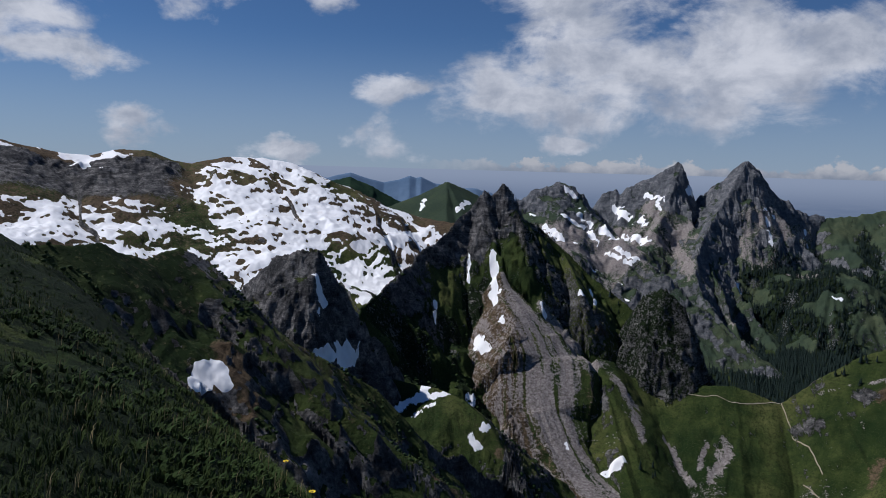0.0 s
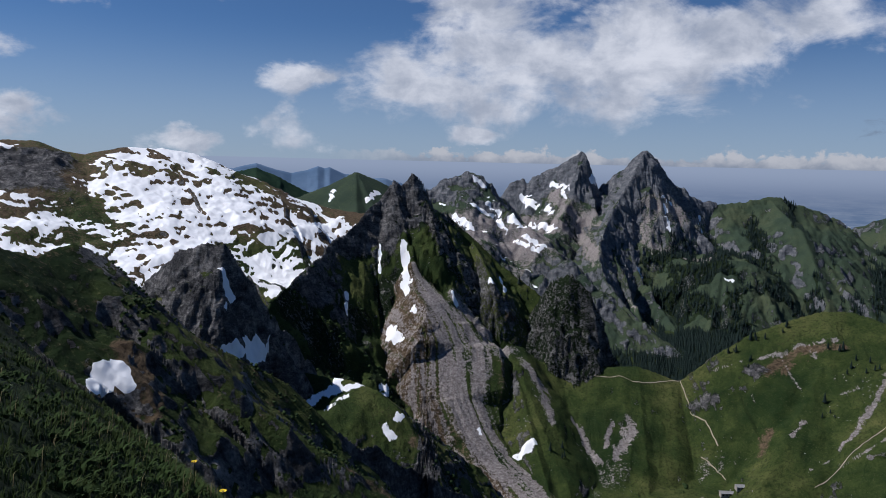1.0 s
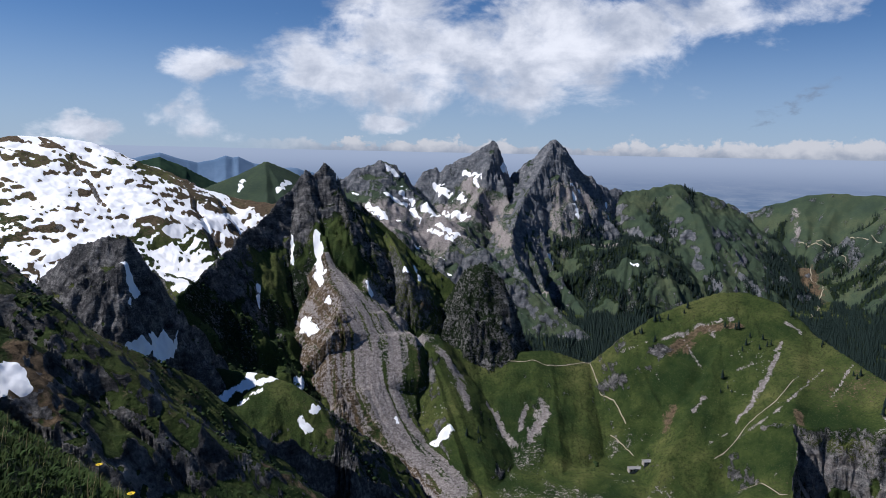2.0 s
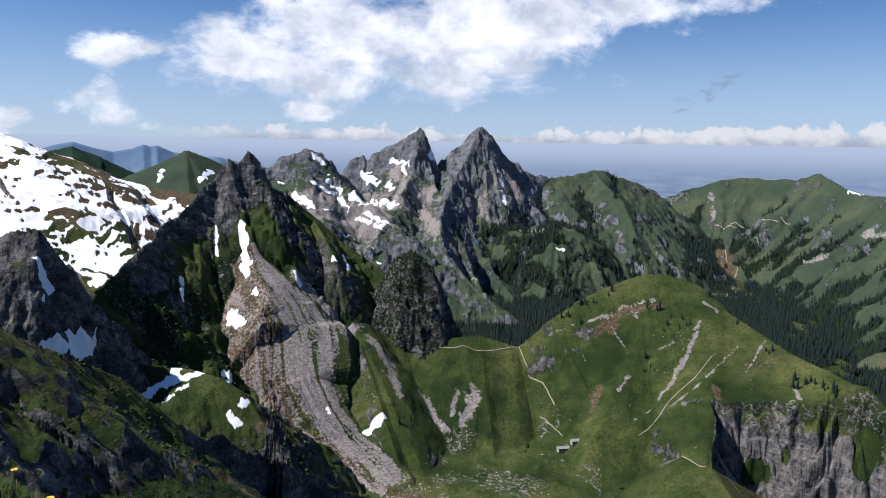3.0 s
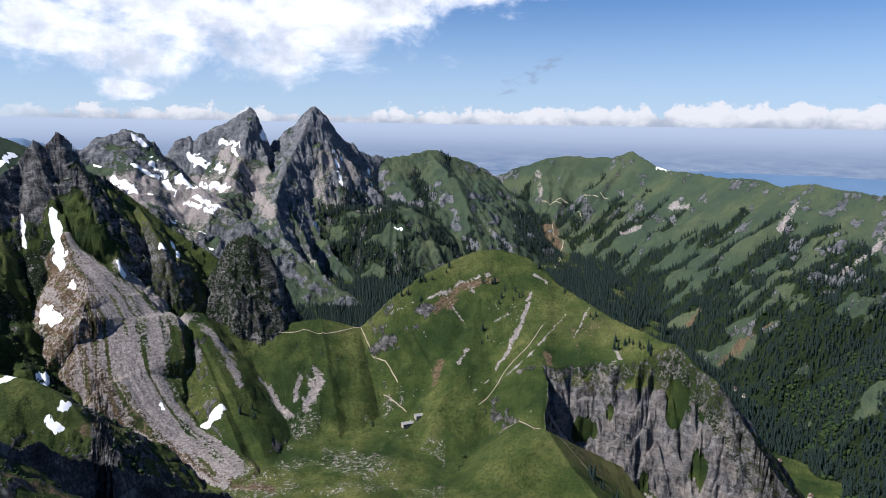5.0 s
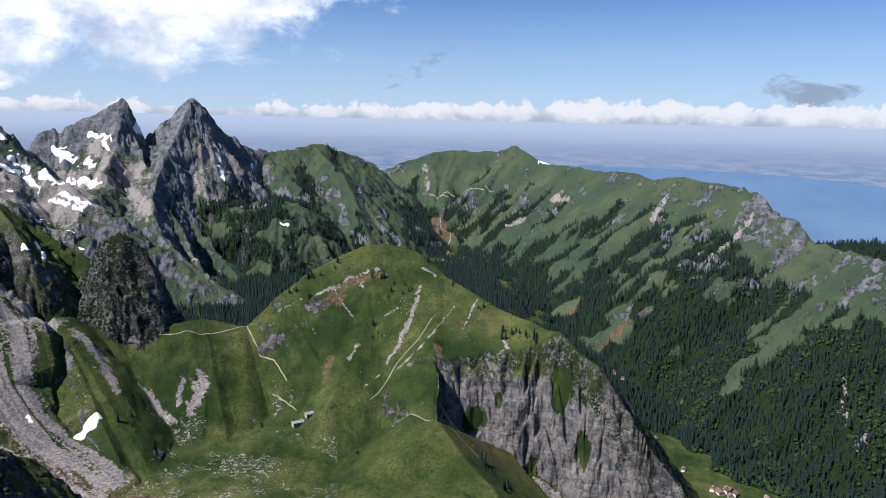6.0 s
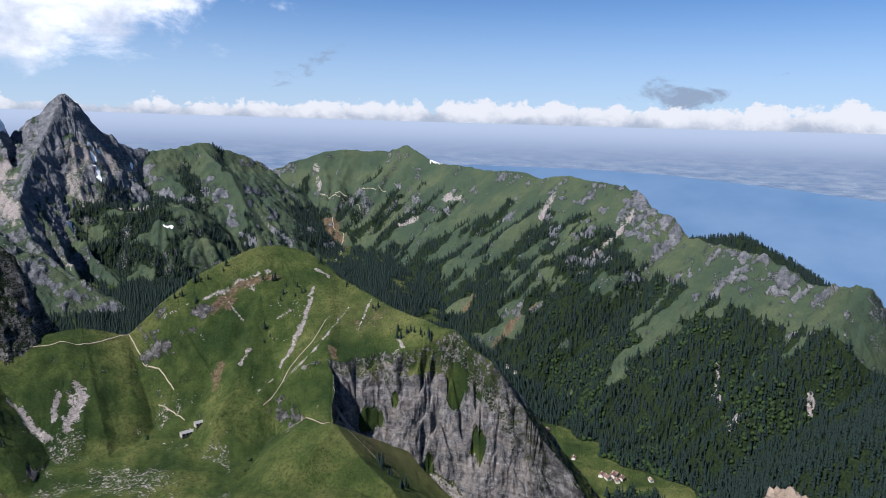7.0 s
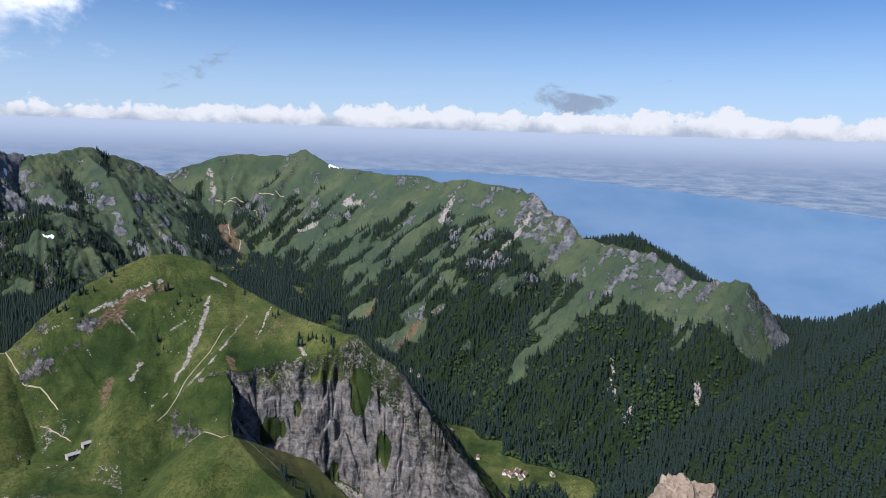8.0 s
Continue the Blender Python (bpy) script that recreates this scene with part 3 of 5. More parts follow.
def polar_grid():
    """Bearings and, for each, ranges packed by the length of the ground's own profile, so that steep faces get as many cells as flat ones;
    ground that lies hidden behind a nearer crest, or on the lee of the summit, gets fewer."""
    bearings = np.concatenate([np.arange(-36, 95.01, FINE), np.arange(97, 324, 3.0)])
    few = np.concatenate([np.arange(-36, 95.01, 0.4), np.arange(97, 324, 3.0)])
    base = np.concatenate([[0.01, 0.5], np.geomspace(1.2, 250, 160)[:-1], np.geomspace(250, 4450, 460)])
    BB, RR = np.meshgrid(np.radians(few), base, indexing="ij")
    H = heights(RR * np.sin(BB), RR * np.cos(BB))[0]
    step = np.hypot(np.diff(RR, axis=1) * 0.5, np.diff(H, axis=1)) / RR[:, 1:]
    step = np.minimum(step, 0.08) + 0.002
    rise = H / RR
    behind = (np.maximum.accumulate(rise, 1) - rise > 0.012)[:, 1:]
    step = step * np.where(behind, 0.14, 1.0) * np.where(RR[:, 1:] < 120, np.where(few[:, None] > 6, 0.08, 0.45), 1.0)
    for _ in range(4):
        step = (np.roll(step, 1, 0) + 2 * step + np.roll(step, -1, 0)) / 4
    length = np.concatenate([np.zeros((len(few), 1)), np.cumsum(step, 1)], 1)
    coarse = np.array([np.interp(np.linspace(0, q[-1], ROWS_OUT), q, base) for q in length])
    return bearings, np.array([np.interp(bearings, few, coarse[:, j]) for j in range(ROWS_OUT)]).T


FINE, ROWS_OUT = 0.09, 620


# ---- the land as one sheet, split where one mountain meets the next ----
bearings, ranges = polar_grid()
angle = np.radians(bearings)[:, None]
GX, GY = ranges * np.sin(angle), ranges * np.cos(angle)
GZ, WHICH, CREST, WALL = heights(GX, GY)
GB, GR = np.degrees(np.arctan2(GX, GY)), ranges
count, rows_out = GX.shape
verts = np.stack([GX, GY, GZ], -1)
verts[:, 0] = (0.02, 0.013, GZ[:, 0].mean())  # the sheet closes in one point on the summit
verts = verts.reshape(-1, 3)
c0 = np.arange(count)
c1 = (c0 + 1) % count
j = np.arange(rows_out - 1)
quads = np.stack([(c0[:, None] * rows_out + j), (c0[:, None] * rows_out + j + 1), (c1[:, None] * rows_out + j + 1), (c1[:, None] * rows_out + j)], -1).reshape(-1, 4)[:, ::-1]
edge1 = verts[quads[:, 1]] - verts[quads[:, 3]]
edge2 = verts[quads[:, 2]] - verts[quads[:, 0]]
normal = np.cross(edge1, edge2)
normal *= np.sign(normal[:, 2:3]) / (np.linalg.norm(normal, axis=1, keepdims=True) + 1e-9)
steep = np.zeros(len(verts), np.float32)
seen = np.zeros(len(verts), np.float32)
for k in range(4):
    np.add.at(steep, quads[:, k], normal[:, 2])
    np.add.at(seen, quads[:, k], 1)
STEEP = (1 - steep / np.maximum(seen, 1)).reshape(GX.shape)  # 0 level, 1 upright
RISE = GZ / GR
IN_VIEW = np.maximum.accumulate(RISE, 1) - RISE < 14 / GR  # ground or treetops that the summit looks down on

def columns(points):
    """The part of the grid round a line in plan."""
    b = [p[0] for p in points]
    pad = 2.0 + math.degrees(120 / min(p[1] for p in points))
    return slice(max(0, int((min(b) - pad + 36) / FINE)), max(1, int((max(b) + pad + 36) / FINE)))


def spread(points, X, Y, Z, ragged=0.45, grain=9.0, seed=0):
    """1 along a line on the ground (bearing, range, half width), 0 at its edge, less beyond; the edge is ragged."""
    sway = 0.5 * points[0][2] + 0.5
    d, along = signed(X + sway * fbm(X / 14, Y / 14, 3, 231), Y + sway * fbm(X / 14, Y / 14, 3, 237), [p[:2] for p in points])
    at = np.array([plan(*p[:2]) for p in points])
    d = np.hypot(d, 0.75 * (Z - np.interp(along, np.linspace(0, 1, len(points)), heights(at[:, 0], at[:, 1])[0])))
    width = np.interp(along, np.linspace(0, 1, len(points)), [p[2] for p in points])
    return np.maximum(1 - np.abs(d) / width, -1.5) + ragged * fbm(X / grain, Y / grain, 4, 200 + seed)


def mass(*names):
    return np.isin(WHICH, [NAMES.index(q) for q in names])


grit = fbm(GX / 40, GY / 40, 4, 301)
patch = fbm(GX / 150, GY / 150, 4, 305)
bands = fbm(GB * 1.1 + GR / 260, GR / 420, 4, 311)  # clumps that run down the slopes
_, down, across = roof(GX.ravel().astype(np.float32), GY.ravel().astype(np.float32), *MOUNTAINS[NAMES.index("long") - 2][0])
across, down = across.reshape(GX.shape), down.reshape(GX.shape)
bands = np.where(mass("long"), fbm(across / 85 + 0.5 * fbm(GX / 120, GY / 120, 2, 313), down / 330, 4, 312) + 0.75 * fbm(across / 32 + 0.5 * fbm(GX / 60, GY / 60, 2, 314), down / 300, 3, 315), bands)
rock = smooth(0.22, 0.42, STEEP + 0.10 * grit)
for names, bias in ((("peak",), -0.2), (("rib_a", "rib_b", "rib_c"), -0.50), (("pillar",), -0.52), (("west", "east"), 0.45), (("twinspur",), 0.4), (("bench",), -0.6), (("grey",), 0.3), (("buttress",), 0.25), (("long",), -0.48), (("cirque", "cirquespur"), -0.12), (("knoll", "green"), -0.4),
                    (("shoulder", "scree"), -0.9), (("summit",), -0.8), (("woods",), -0.9), (("spur",), -0.1)):
    rock = np.where(mass(*names), rock + bias + 0.25 * grit, rock)
rock = np.where(mass("peak"), rock + 0.22 * smooth(6, 2, GB) * smooth(-160, -90, GZ) - 0.55 * smooth(6, 9, GB) - 0.55 * smooth(-0.1, 0.35, patch) * smooth(-60, -110, GZ), rock)
rock = np.where(mass("west", "east"), rock - 0.95 * smooth(150, 330, CREST + 70 * grit), rock)
rock = np.where(mass("long"), rock + 0.35 * smooth(0.0, 0.5, bands + 0.7 * grit) * smooth(54, 64, GB) * smooth(-430, -330, GZ) + (0.55 * fbm(across / 16 + 0.6 * grit, down / 60, 3, 317) - 0.02) * smooth(58, 64, GB) * smooth(-420, -330, GZ) + (0.6 * fbm(across / 20 + 0.6 * grit, down / 50, 3, 318) - 0.05) * smooth(60, 66, GB) * smooth(130, 20, CREST + 80 * grit), rock)
rock = np.where(mass("snow"), rock + 0.5 * smooth(330, 430, CREST) * smooth(-11, -8, GB) * smooth(-0.3, 0.4, grit) + 0.9 * smooth(-19, -21, GB + 2 * patch) * smooth(25, 60, CREST) * smooth(260, 190, CREST), rock)
rock = np.clip(np.maximum(rock, smooth(0.10, 0.4, WALL) * (1 - smooth(0.96, 0.995, WALL)) * mass("knoll") * (0.35 + 0.65 * smooth(0.12, 0.32, STEEP))), 0, 1)
scree = np.where(mass("west", "east", "grey"), (0.60 + 0.45 * grit - 0.15 * mass("east")) * smooth(90, 170, CREST) * smooth(460, 260, CREST), 0.0)
earth = np.clip(0.16 + 0.35 * patch + 0.50 * mass("snow"), 0, 1) * mass("knoll", "snow", "flank", "spur", "buttress", "shoulder", "grey")
earth = earth * (1 - 0.8 * mass("snow") * smooth(310, 400, CREST) * smooth(-11, -8, GB))
wild = mass("long", "woods", "valley", "cirquespur", "cirque", "east", "bench") & ((GR > 1100) | (GB > 64) & (GR > 500))
level = np.where(GB < 33, -270, np.interp(GB, [33, 50, 58, 66, 80], [-400, -400, -370, -265, -255]))
growth_and_shade = np.where(wild, smooth(-0.2, 0.35, 1.1 * bands + 0.6 * grit - 0.0055 * (GZ - level)), 0.0)
growth_and_shade = np.where(mass("spur", "buttress") & (GR < 760), smooth(0.1, 0.7, grit + patch), growth_and_shade)
growth_and_shade = np.where(mass("woods"), 1.0, growth_and_shade)
growth_and_shade = np.where(mass("long") & (CREST < 90), 0.0, growth_and_shade)
growth_and_shade = np.where(mass("bench"), smooth(-0.6, 0.2, grit + patch), growth_and_shade)
growth_and_shade = np.where(mass("east") & (GB > 24.5), np.maximum(growth_and_shade, smooth(-0.8, 0.0, grit + 0.4 * patch) * smooth(-150, -230, GZ)), growth_and_shade)
growth_and_shade = np.where(mass("peak", "rib_a", "rib_b", "rib_c"), smooth(0.15, 0.7, grit + 0.4 * patch), growth_and_shade)
growth_and_shade = np.where((GB < 52) & (GB > 33) & (GR < 1300) & (GR > 1000), 0.0, growth_and_shade)
growth_and_shade = np.where(mass("valley") & (GB > 38) & (GB < 56) & (GR > 1300) & (GR < 2300), smooth(-0.9, -0.2, grit + 0.5 * patch), growth_and_shade)
# cloud shade on the near slope, painted as dark cover
growth_and_shade = np.where(mass("summit"), smooth(-1.2, 0.3, fbm(GX / 0.9, GY / 0.9, 5, 351, 0.7)), growth_and_shade)
growth_and_shade = np.where(mass("pillar"), smooth(-1.5, -0.4, grit), growth_and_shade)
# hay meadows round the village
for b, r, wide in ((62.0, 1150, 40), (63.8, 1130, 34), (60.8, 1220, 34), (66.9, 1130, 26), (68.9, 1110, 22), (61.3, 1120, 30), (69.8, 1090, 18), (59.2, 1280, 26)):
    x, y = plan(b, r)
    growth_and_shade = np.where(np.hypot(GX - x, GY - y) + 14 * grit < 1.7 * wide, 0.0, growth_and_shade)

snow = np.full(GX.shape, -1.0)
su, sv = (GX - GY) * 0.7, (GX + GY) * 0.7
streak = 0.55 * fbm(su / 170, sv / 70, 3, 401) + 0.95 * fbm(su / 75, sv / 21, 5, 405, 0.6)
snow = np.where(mass("snow"), 0.56 + 0.8 * streak + 0.4 * patch - 2.2 * smooth(0.10, 0.26, STEEP) - 1.7 * smooth(-18.5, -20.5, GB + 2 * patch) * smooth(20, 60, CREST + 40 * grit) * smooth(300, 230, CREST + 60 * grit)
                - 0.7 * smooth(-8.5, -6.5, GB) * smooth(190, 60, CREST) + 0.15 * smooth(-9, -6, GB) * smooth(300, 400, CREST) - 0.9 * smooth(45, 10, CREST) * smooth(-15, -18, GB), snow)
snow = np.where(mass("buttress"), -0.1 + 0.8 * streak + 0.4 * patch - 2.2 * smooth(0.12, 0.3, STEEP), snow)
snow = np.where(mass("west", "grey"), -0.35 + 0.75 * streak - 1.5 * smooth(0.16, 0.34, STEEP) - 0.8 * smooth(420, 700, CREST), snow)
snow = np.where(mass("snow") & (GB > 3), -1.0, snow)
PATCHES = []


def scree_mark(*points):
    at = columns(points)
    scree[at] = np.maximum(scree[at], np.clip(0.34 + 0.55 * spread(points, GX[at], GY[at], GZ[at], 0.6, 6.0), 0, 1))
    rock[at] = np.minimum(rock[at], 1 - smooth(0.3, 0.6, scree[at]))


def earth_mark(*points):
    at = columns(points)
    earth[at] = np.maximum(earth[at], np.clip(0.35 + 0.6 * spread(points, GX[at], GY[at], GZ[at]), 0, 1))


def snow_mark(*points):
    PATCHES.append((points, len(PATCHES)))


rock = np.where(mass("valley") & (GR > 1000), 0.0, rock)
# grass on the ledges of the rock wall
for b, e, wide, tall in ((51.3, -20.4, 0.9, 1.5), (44.2, -22.7, 1.2, 0.9), (49.3, -26.3, 0.5, 1.2), (48.2, -18.9, 1.0, 0.35), (53.5, -24.5, 0.7, 1.8), (46.3, -21.3, 0.35, 0.9)):
    inside = 1 - np.hypot((GB - b) / wide, (np.degrees(np.arctan2(GZ, GR)) - e) / tall) + 0.5 * fbm(GX / 9, GY / 9, 3, 381)
    rock = np.where(mass("knoll") & (WALL > 0.02), rock * (1 - smooth(-0.1, 0.25, inside)), rock)
rock = np.where(mass("long"), rock * (1 - 0.85 * smooth(0.35, 0.65, growth_and_shade) * smooth(-300, -380, GZ)), rock)
# bare streaks down the knoll and stones in the pasture round the huts
_, down_k, across_k = roof(GX.ravel().astype(np.float32), GY.ravel().astype(np.float32), *MOUNTAINS[NAMES.index("knoll") - 2][0])
strips = fbm(across_k.reshape(GX.shape) / 13 + 0.6 * fbm(GX / 50, GY / 50, 2, 371), down_k.reshape(GX.shape) / 150, 3, 372)
scree = np.where(mass("knoll") & (GB > 28) & (WALL < 0.05), 0.47 * smooth(0.45, 0.85, strips) * smooth(15, 60, CREST) * smooth(230, 130, CREST), scree)
stony = mass("knoll", "valley", "spur") & (GR < 870) & (GB > 10) & (GB < 33)
scree = np.where(stony, np.maximum(scree, 0.40 * smooth(-0.3, 0.5, fbm(GX / 38, GY / 38, 3, 373)) * smooth(-300, -340, GZ)), scree)
below = np.interp(GB, [40.9, 43, 47, 50, 53], [6, 20, 34, 42, 30])
brink = np.interp(GB, [q[0] for q in CLIFF_TOP], [q[1] for q in CLIFF_TOP])
scree = np.where(mass("knoll", "shoulder", "valley") & (np.where(mass("knoll"), WALL, 1.0) > 0.985) & (GR < brink) & (GB > 41.3) & (GB < 54), np.clip(0.8 + 0.35 * grit, 0, 1) * smooth(1.0, 0.75, (brink - 26 - GR) / below), scree)
fan = mass("scree")
_, off, down, wide = scree_fan(GX[fan].astype(np.float32), GY[fan].astype(np.float32))
side = off * np.where(GB[fan] > np.interp(GR[fan], [715, 778, 862, 945, 1010], [15.5, 12.3, 8.9, 6.3, 4.6]), 1.0, -1.0)
grooves = fbm(side / 6, down / 90, 4, 341)
outer = smooth(0.4, 0.95, off / wide)
scree[fan] = np.clip(0.80 + 0.7 * grooves - outer * np.where(side > 0, 0.9 * smooth(-0.35, 0.3, grooves + 0.2), 0.6 * smooth(-0.4, 0.2, grooves)), 0, 1)
earth[fan] = np.clip(np.where(side > 0, 0.25, 0.75) + 0.4 * grooves, 0, 1)
# rubble, bare earth and single snow patches: bearing, range and half width along each
scree_mark((7.7, 969, 8.2), (10.0, 952, 24.0), (11.7, 917, 25.7), (12.1, 898, 10.0))
scree_mark((13.5, 915, 5.1), (15.5, 883, 11.0), (16.4, 839, 7.0))
scree_mark((18.0, 878, 3.7), (19.4, 842, 4.8), (20.1, 823, 4.6))
scree_mark((22.5, 882, 7.5), (22.4, 865, 10.9), (21.5, 831, 5.8))
scree_mark((21.0, 881, 2.9), (20.7, 843, 2.7))
scree_mark((22.8, 2549, 25.2), (25.1, 2601, 47.1), (26.6, 2701, 26.7))
scree_mark((15.8, 2619, 38.8), (18.0, 2442, 30.1), (19.3, 2178, 25.1), (22.5, 2065, 20.4))
scree_mark((26.0, 2401, 15.8), (28.0, 2379, 15.7))
scree_mark((39.8, 3105, 10.2), (40.1, 2961, 12.2))
scree_mark((58.4, 2147, 14.1), (57.6, 2065, 11.9))
scree_mark((71.6, 1413, 4.7), (71.7, 1361, 6.7), (72.4, 1278, 4.2))
scree_mark((72.9, 1260, 12.4), (73.3, 1268, 8.3))
scree_mark((78.1, 1325, 7.6), (78.1, 1306, 5.4))
scree_mark((39.7, 974, 2.5), (39.1, 928, 3.2), (38.4, 897, 4.0), (37.6, 867, 2.5), (36.5, 850, 1.5), (35.1, 830, 1.2))
scree_mark((42.4, 942, 1.6), (40.9, 893, 1.8), (39.6, 863, 1.5), (38.1, 846, 1.4), (37.0, 838, 1.0))
scree_mark((36.3, 998, 3.0), (34.0, 989, 3.0), (32.7, 974, 3.6), (31.3, 965, 2.5))
scree_mark((30.1, 965, 1.8), (28.3, 960, 1.5))
scree_mark((37.7, 969, 1.2), (36.3, 942, 1.2))
scree_mark((44.2, 951, 1.6), (43.7, 928, 1.4), (43.1, 901, 1.0))
scree_mark((46.2, 880, 2.0), (46.9, 858, 2.5))
scree_mark((39.8, 1008, 3.0), (40.8, 998, 3.2))
scree_mark((34.6, 884, 3.0), (33.9, 867, 3.0))
scree_mark((37.7, 932, 3.0), (36.8, 923, 3.0))
scree_mark((37.5, 753, 1.6), (38.5, 753, 2.5), (39.9, 790, 2.2))
earth_mark((36.8, 989, 5.0), (34.3, 984, 7.0), (31.9, 951, 8.0))
earth_mark((33.6, 965, 5.0), (33.1, 951, 5.0))
earth_mark((32.5, 880, 7.0), (32.0, 858, 6.0))
earth_mark((41.1, 863, 5.0), (41.2, 850, 4.0))
scree_mark((64.6, 1879, 7.7), (63.4, 1837, 9.1), (61.5, 1790, 5.9))
earth_mark((16.1, 692, 5.7), (18.5, 682, 7.9))
scree_mark((47.6, 2573, 16.9), (46.5, 2585, 12.8))
scree_mark((50.2, 2601, 21.4), (51.3, 2524, 10.4))
scree_mark((14.8, 703, 10.4), (15.7, 739, 8.5))
earth_mark((52.9, 1848, 13.7), (51.9, 1801, 13.3), (50.5, 1705, 12.6))
earth_mark((57.3, 1705, 12.6), (55.8, 1683, 12.5), (54.3, 1635, 12.1))
earth_mark((0.3, 183, 2.1), (2.7, 188, 2.2), (4.8, 184, 1.8))
earth_mark((3.1, 842, 12.5), (4.2, 785, 14.2), (5.8, 643, 11.6))
earth_mark((13.1, 989, 6.5), (12.1, 900, 5.9), (12.8, 1028, 5.1))
earth_mark((40.9, 2793, 50.6), (41.4, 2576, 42.4))
earth_mark((-15.5, 177, 6.6), (-15.9, 164, 6.1))
snow_mark((14.0, 799, 5.9), (14.8, 803, 5.3))
snow_mark((4.1, 1026, 4.2), (4.3, 994, 6.5), (4.5, 977, 5.6))
snow_mark((4.1, 980, 4.0), (4.5, 963, 4.8))
snow_mark((3.0, 929, 6.9), (3.7, 910, 8.2))
snow_mark((2.6, 848, 4.9), (2.7, 842, 3.5))
snow_mark((-3.4, 682, 3.9), (-1.3, 695, 5.1), (1.0, 699, 3.5))
snow_mark((-1.5, 755, 3.1), (-1.1, 703, 6.4))
snow_mark((2.3, 1031, 2.5), (2.3, 999, 2.5))
snow_mark((-0.3, 951, 3.1), (-0.3, 833, 2.7))
snow_mark((11.9, 1048, 3.5), (12.3, 1008, 3.3))
snow_mark((11.1, 1000, 4.9), (11.3, 998, 4.1))
snow_mark((8.1, 966, 4.0), (8.4, 961, 3.2))
snow_mark((3.0, 653, 3.8), (3.5, 646, 3.2))
snow_mark((4.0, 664, 3.8), (4.4, 668, 2.7))
snow_mark((4.8, 935, 3.8), (5.1, 928, 3.1))
snow_mark((10.5, 814, 2.7), (10.7, 809, 2.7))
snow_mark((-1.8, 671, 2.2), (-1.4, 674, 2.8))
snow_mark((-1.0, 679, 2.8), (-0.2, 684, 2.3))
snow_mark((-18.8, 164, 1.9), (-17.9, 169, 3.3), (-17.1, 170, 3.4), (-16.4, 167, 1.6))
snow_mark((-16.6, 166, 1.0), (-16.4, 166, 0.7))
snow_mark((-9.9, 713, 3.5), (-9.4, 703, 5.8), (-10.5, 692, 4.6))
snow_mark((-5.5, 732, 7.2), (-7.7, 693, 8.0), (-9.6, 679, 4.5))
snow_mark((-9.4, 673, 3.9), (-8.4, 672, 3.9))
snow_mark((-1.1, 1409, 11.6), (-3.8, 1263, 14.6), (-6.4, 1162, 15.3))
snow_mark((-17.1, 1080, 7.1), (-16.1, 1020, 4.2))
snow_mark((-12.1, 1113, 9.2), (-14.6, 1044, 6.9), (-15.5, 1021, 4.2))
snow_mark((-1.4, 1957, 8.1), (-1.7, 1929, 6.4))
snow_mark((2.0, 1943, 8.0), (1.2, 1882, 7.7))
snow_mark((9.5, 2287, 7.5), (10.3, 2276, 7.5))
snow_mark((8.1, 2140, 10.6), (9.4, 2074, 11.9))
snow_mark((9.8, 2181, 10.8), (11.0, 2194, 10.8), (12.3, 2132, 10.5))
snow_mark((10.6, 2220, 7.3), (11.7, 2199, 9.0))
snow_mark((12.6, 2176, 10.7), (13.5, 2152, 12.4))
snow_mark((13.5, 2112, 8.7), (15.0, 2065, 11.9))
snow_mark((12.9, 2104, 6.9), (14.7, 2050, 6.7))
snow_mark((14.0, 2545, 10.5), (15.8, 2387, 11.8))
snow_mark((13.4, 2695, 13.3), (14.1, 2632, 17.3))
snow_mark((15.6, 2666, 8.8), (17.6, 2570, 10.6))
snow_mark((14.8, 2644, 10.9), (15.6, 2521, 12.4))
snow_mark((16.4, 2601, 6.4), (16.9, 2500, 8.2))
snow_mark((18.7, 2657, 13.1), (19.7, 2689, 15.5))
snow_mark((23.4, 2591, 8.5), (24.5, 2610, 8.6))
snow_mark((24.1, 2573, 6.4), (24.5, 2509, 6.2))
snow_mark((26.6, 2711, 6.7), (26.9, 2663, 6.6))
snow_mark((22.4, 2331, 5.8), (22.7, 2320, 5.7))
snow_mark((36.1, 3010, 7.4), (36.9, 3142, 7.8))
snow_mark((48.7, 2908, 7.2), (49.5, 2857, 4.7))
snow_mark((28.5, 2249, 5.6), (29.2, 2247, 5.5))
snow_mark((11.4, 1997, 4.9), (12.1, 2009, 5.0))

# bare rock is broken into ribs, clefts and ledges, out along the face
def solid(x, y, z, seed):
    """Smooth noise in space, 0 to 1."""
    k = np.floor(z)
    f = z - k
    f = f * f * (3 - 2 * f)
    return value(x + 19.7 * k, y + 7.3 * k, seed) * (1 - f) + value(x + 19.7 * (k + 1), y + 7.3 * (k + 1), seed) * f


out = np.zeros_like(verts, dtype=np.float32)
for k in range(4):
    for a in range(3):
        out[:, a] += np.bincount(quads[:, k], normal[:, a], len(verts)).astype(np.float32)
out /= np.linalg.norm(out, axis=1, keepdims=True) + 1e-6
stony_at = np.nonzero((rock.ravel() > 0.25) & (GR.ravel() > 300) & (GB.ravel() > -36) & (GB.ravel() < 95))[0]
q, far_away = verts[stony_at], GR.ravel()[stony_at]
grain = np.where(far_away > 1400, 30.0, np.where(WALL.ravel()[stony_at] > 0.02, 20.0, 12.0))
heave = 0.0
for o in range(4):
    g = grain / 2 ** o
    heave = heave + (1 - np.abs(2 * solid(q[:, 0] / g, q[:, 1] / g, q[:, 2] / (2.6 * g), 700 + o) - 1) - 0.6) * 0.30 * g
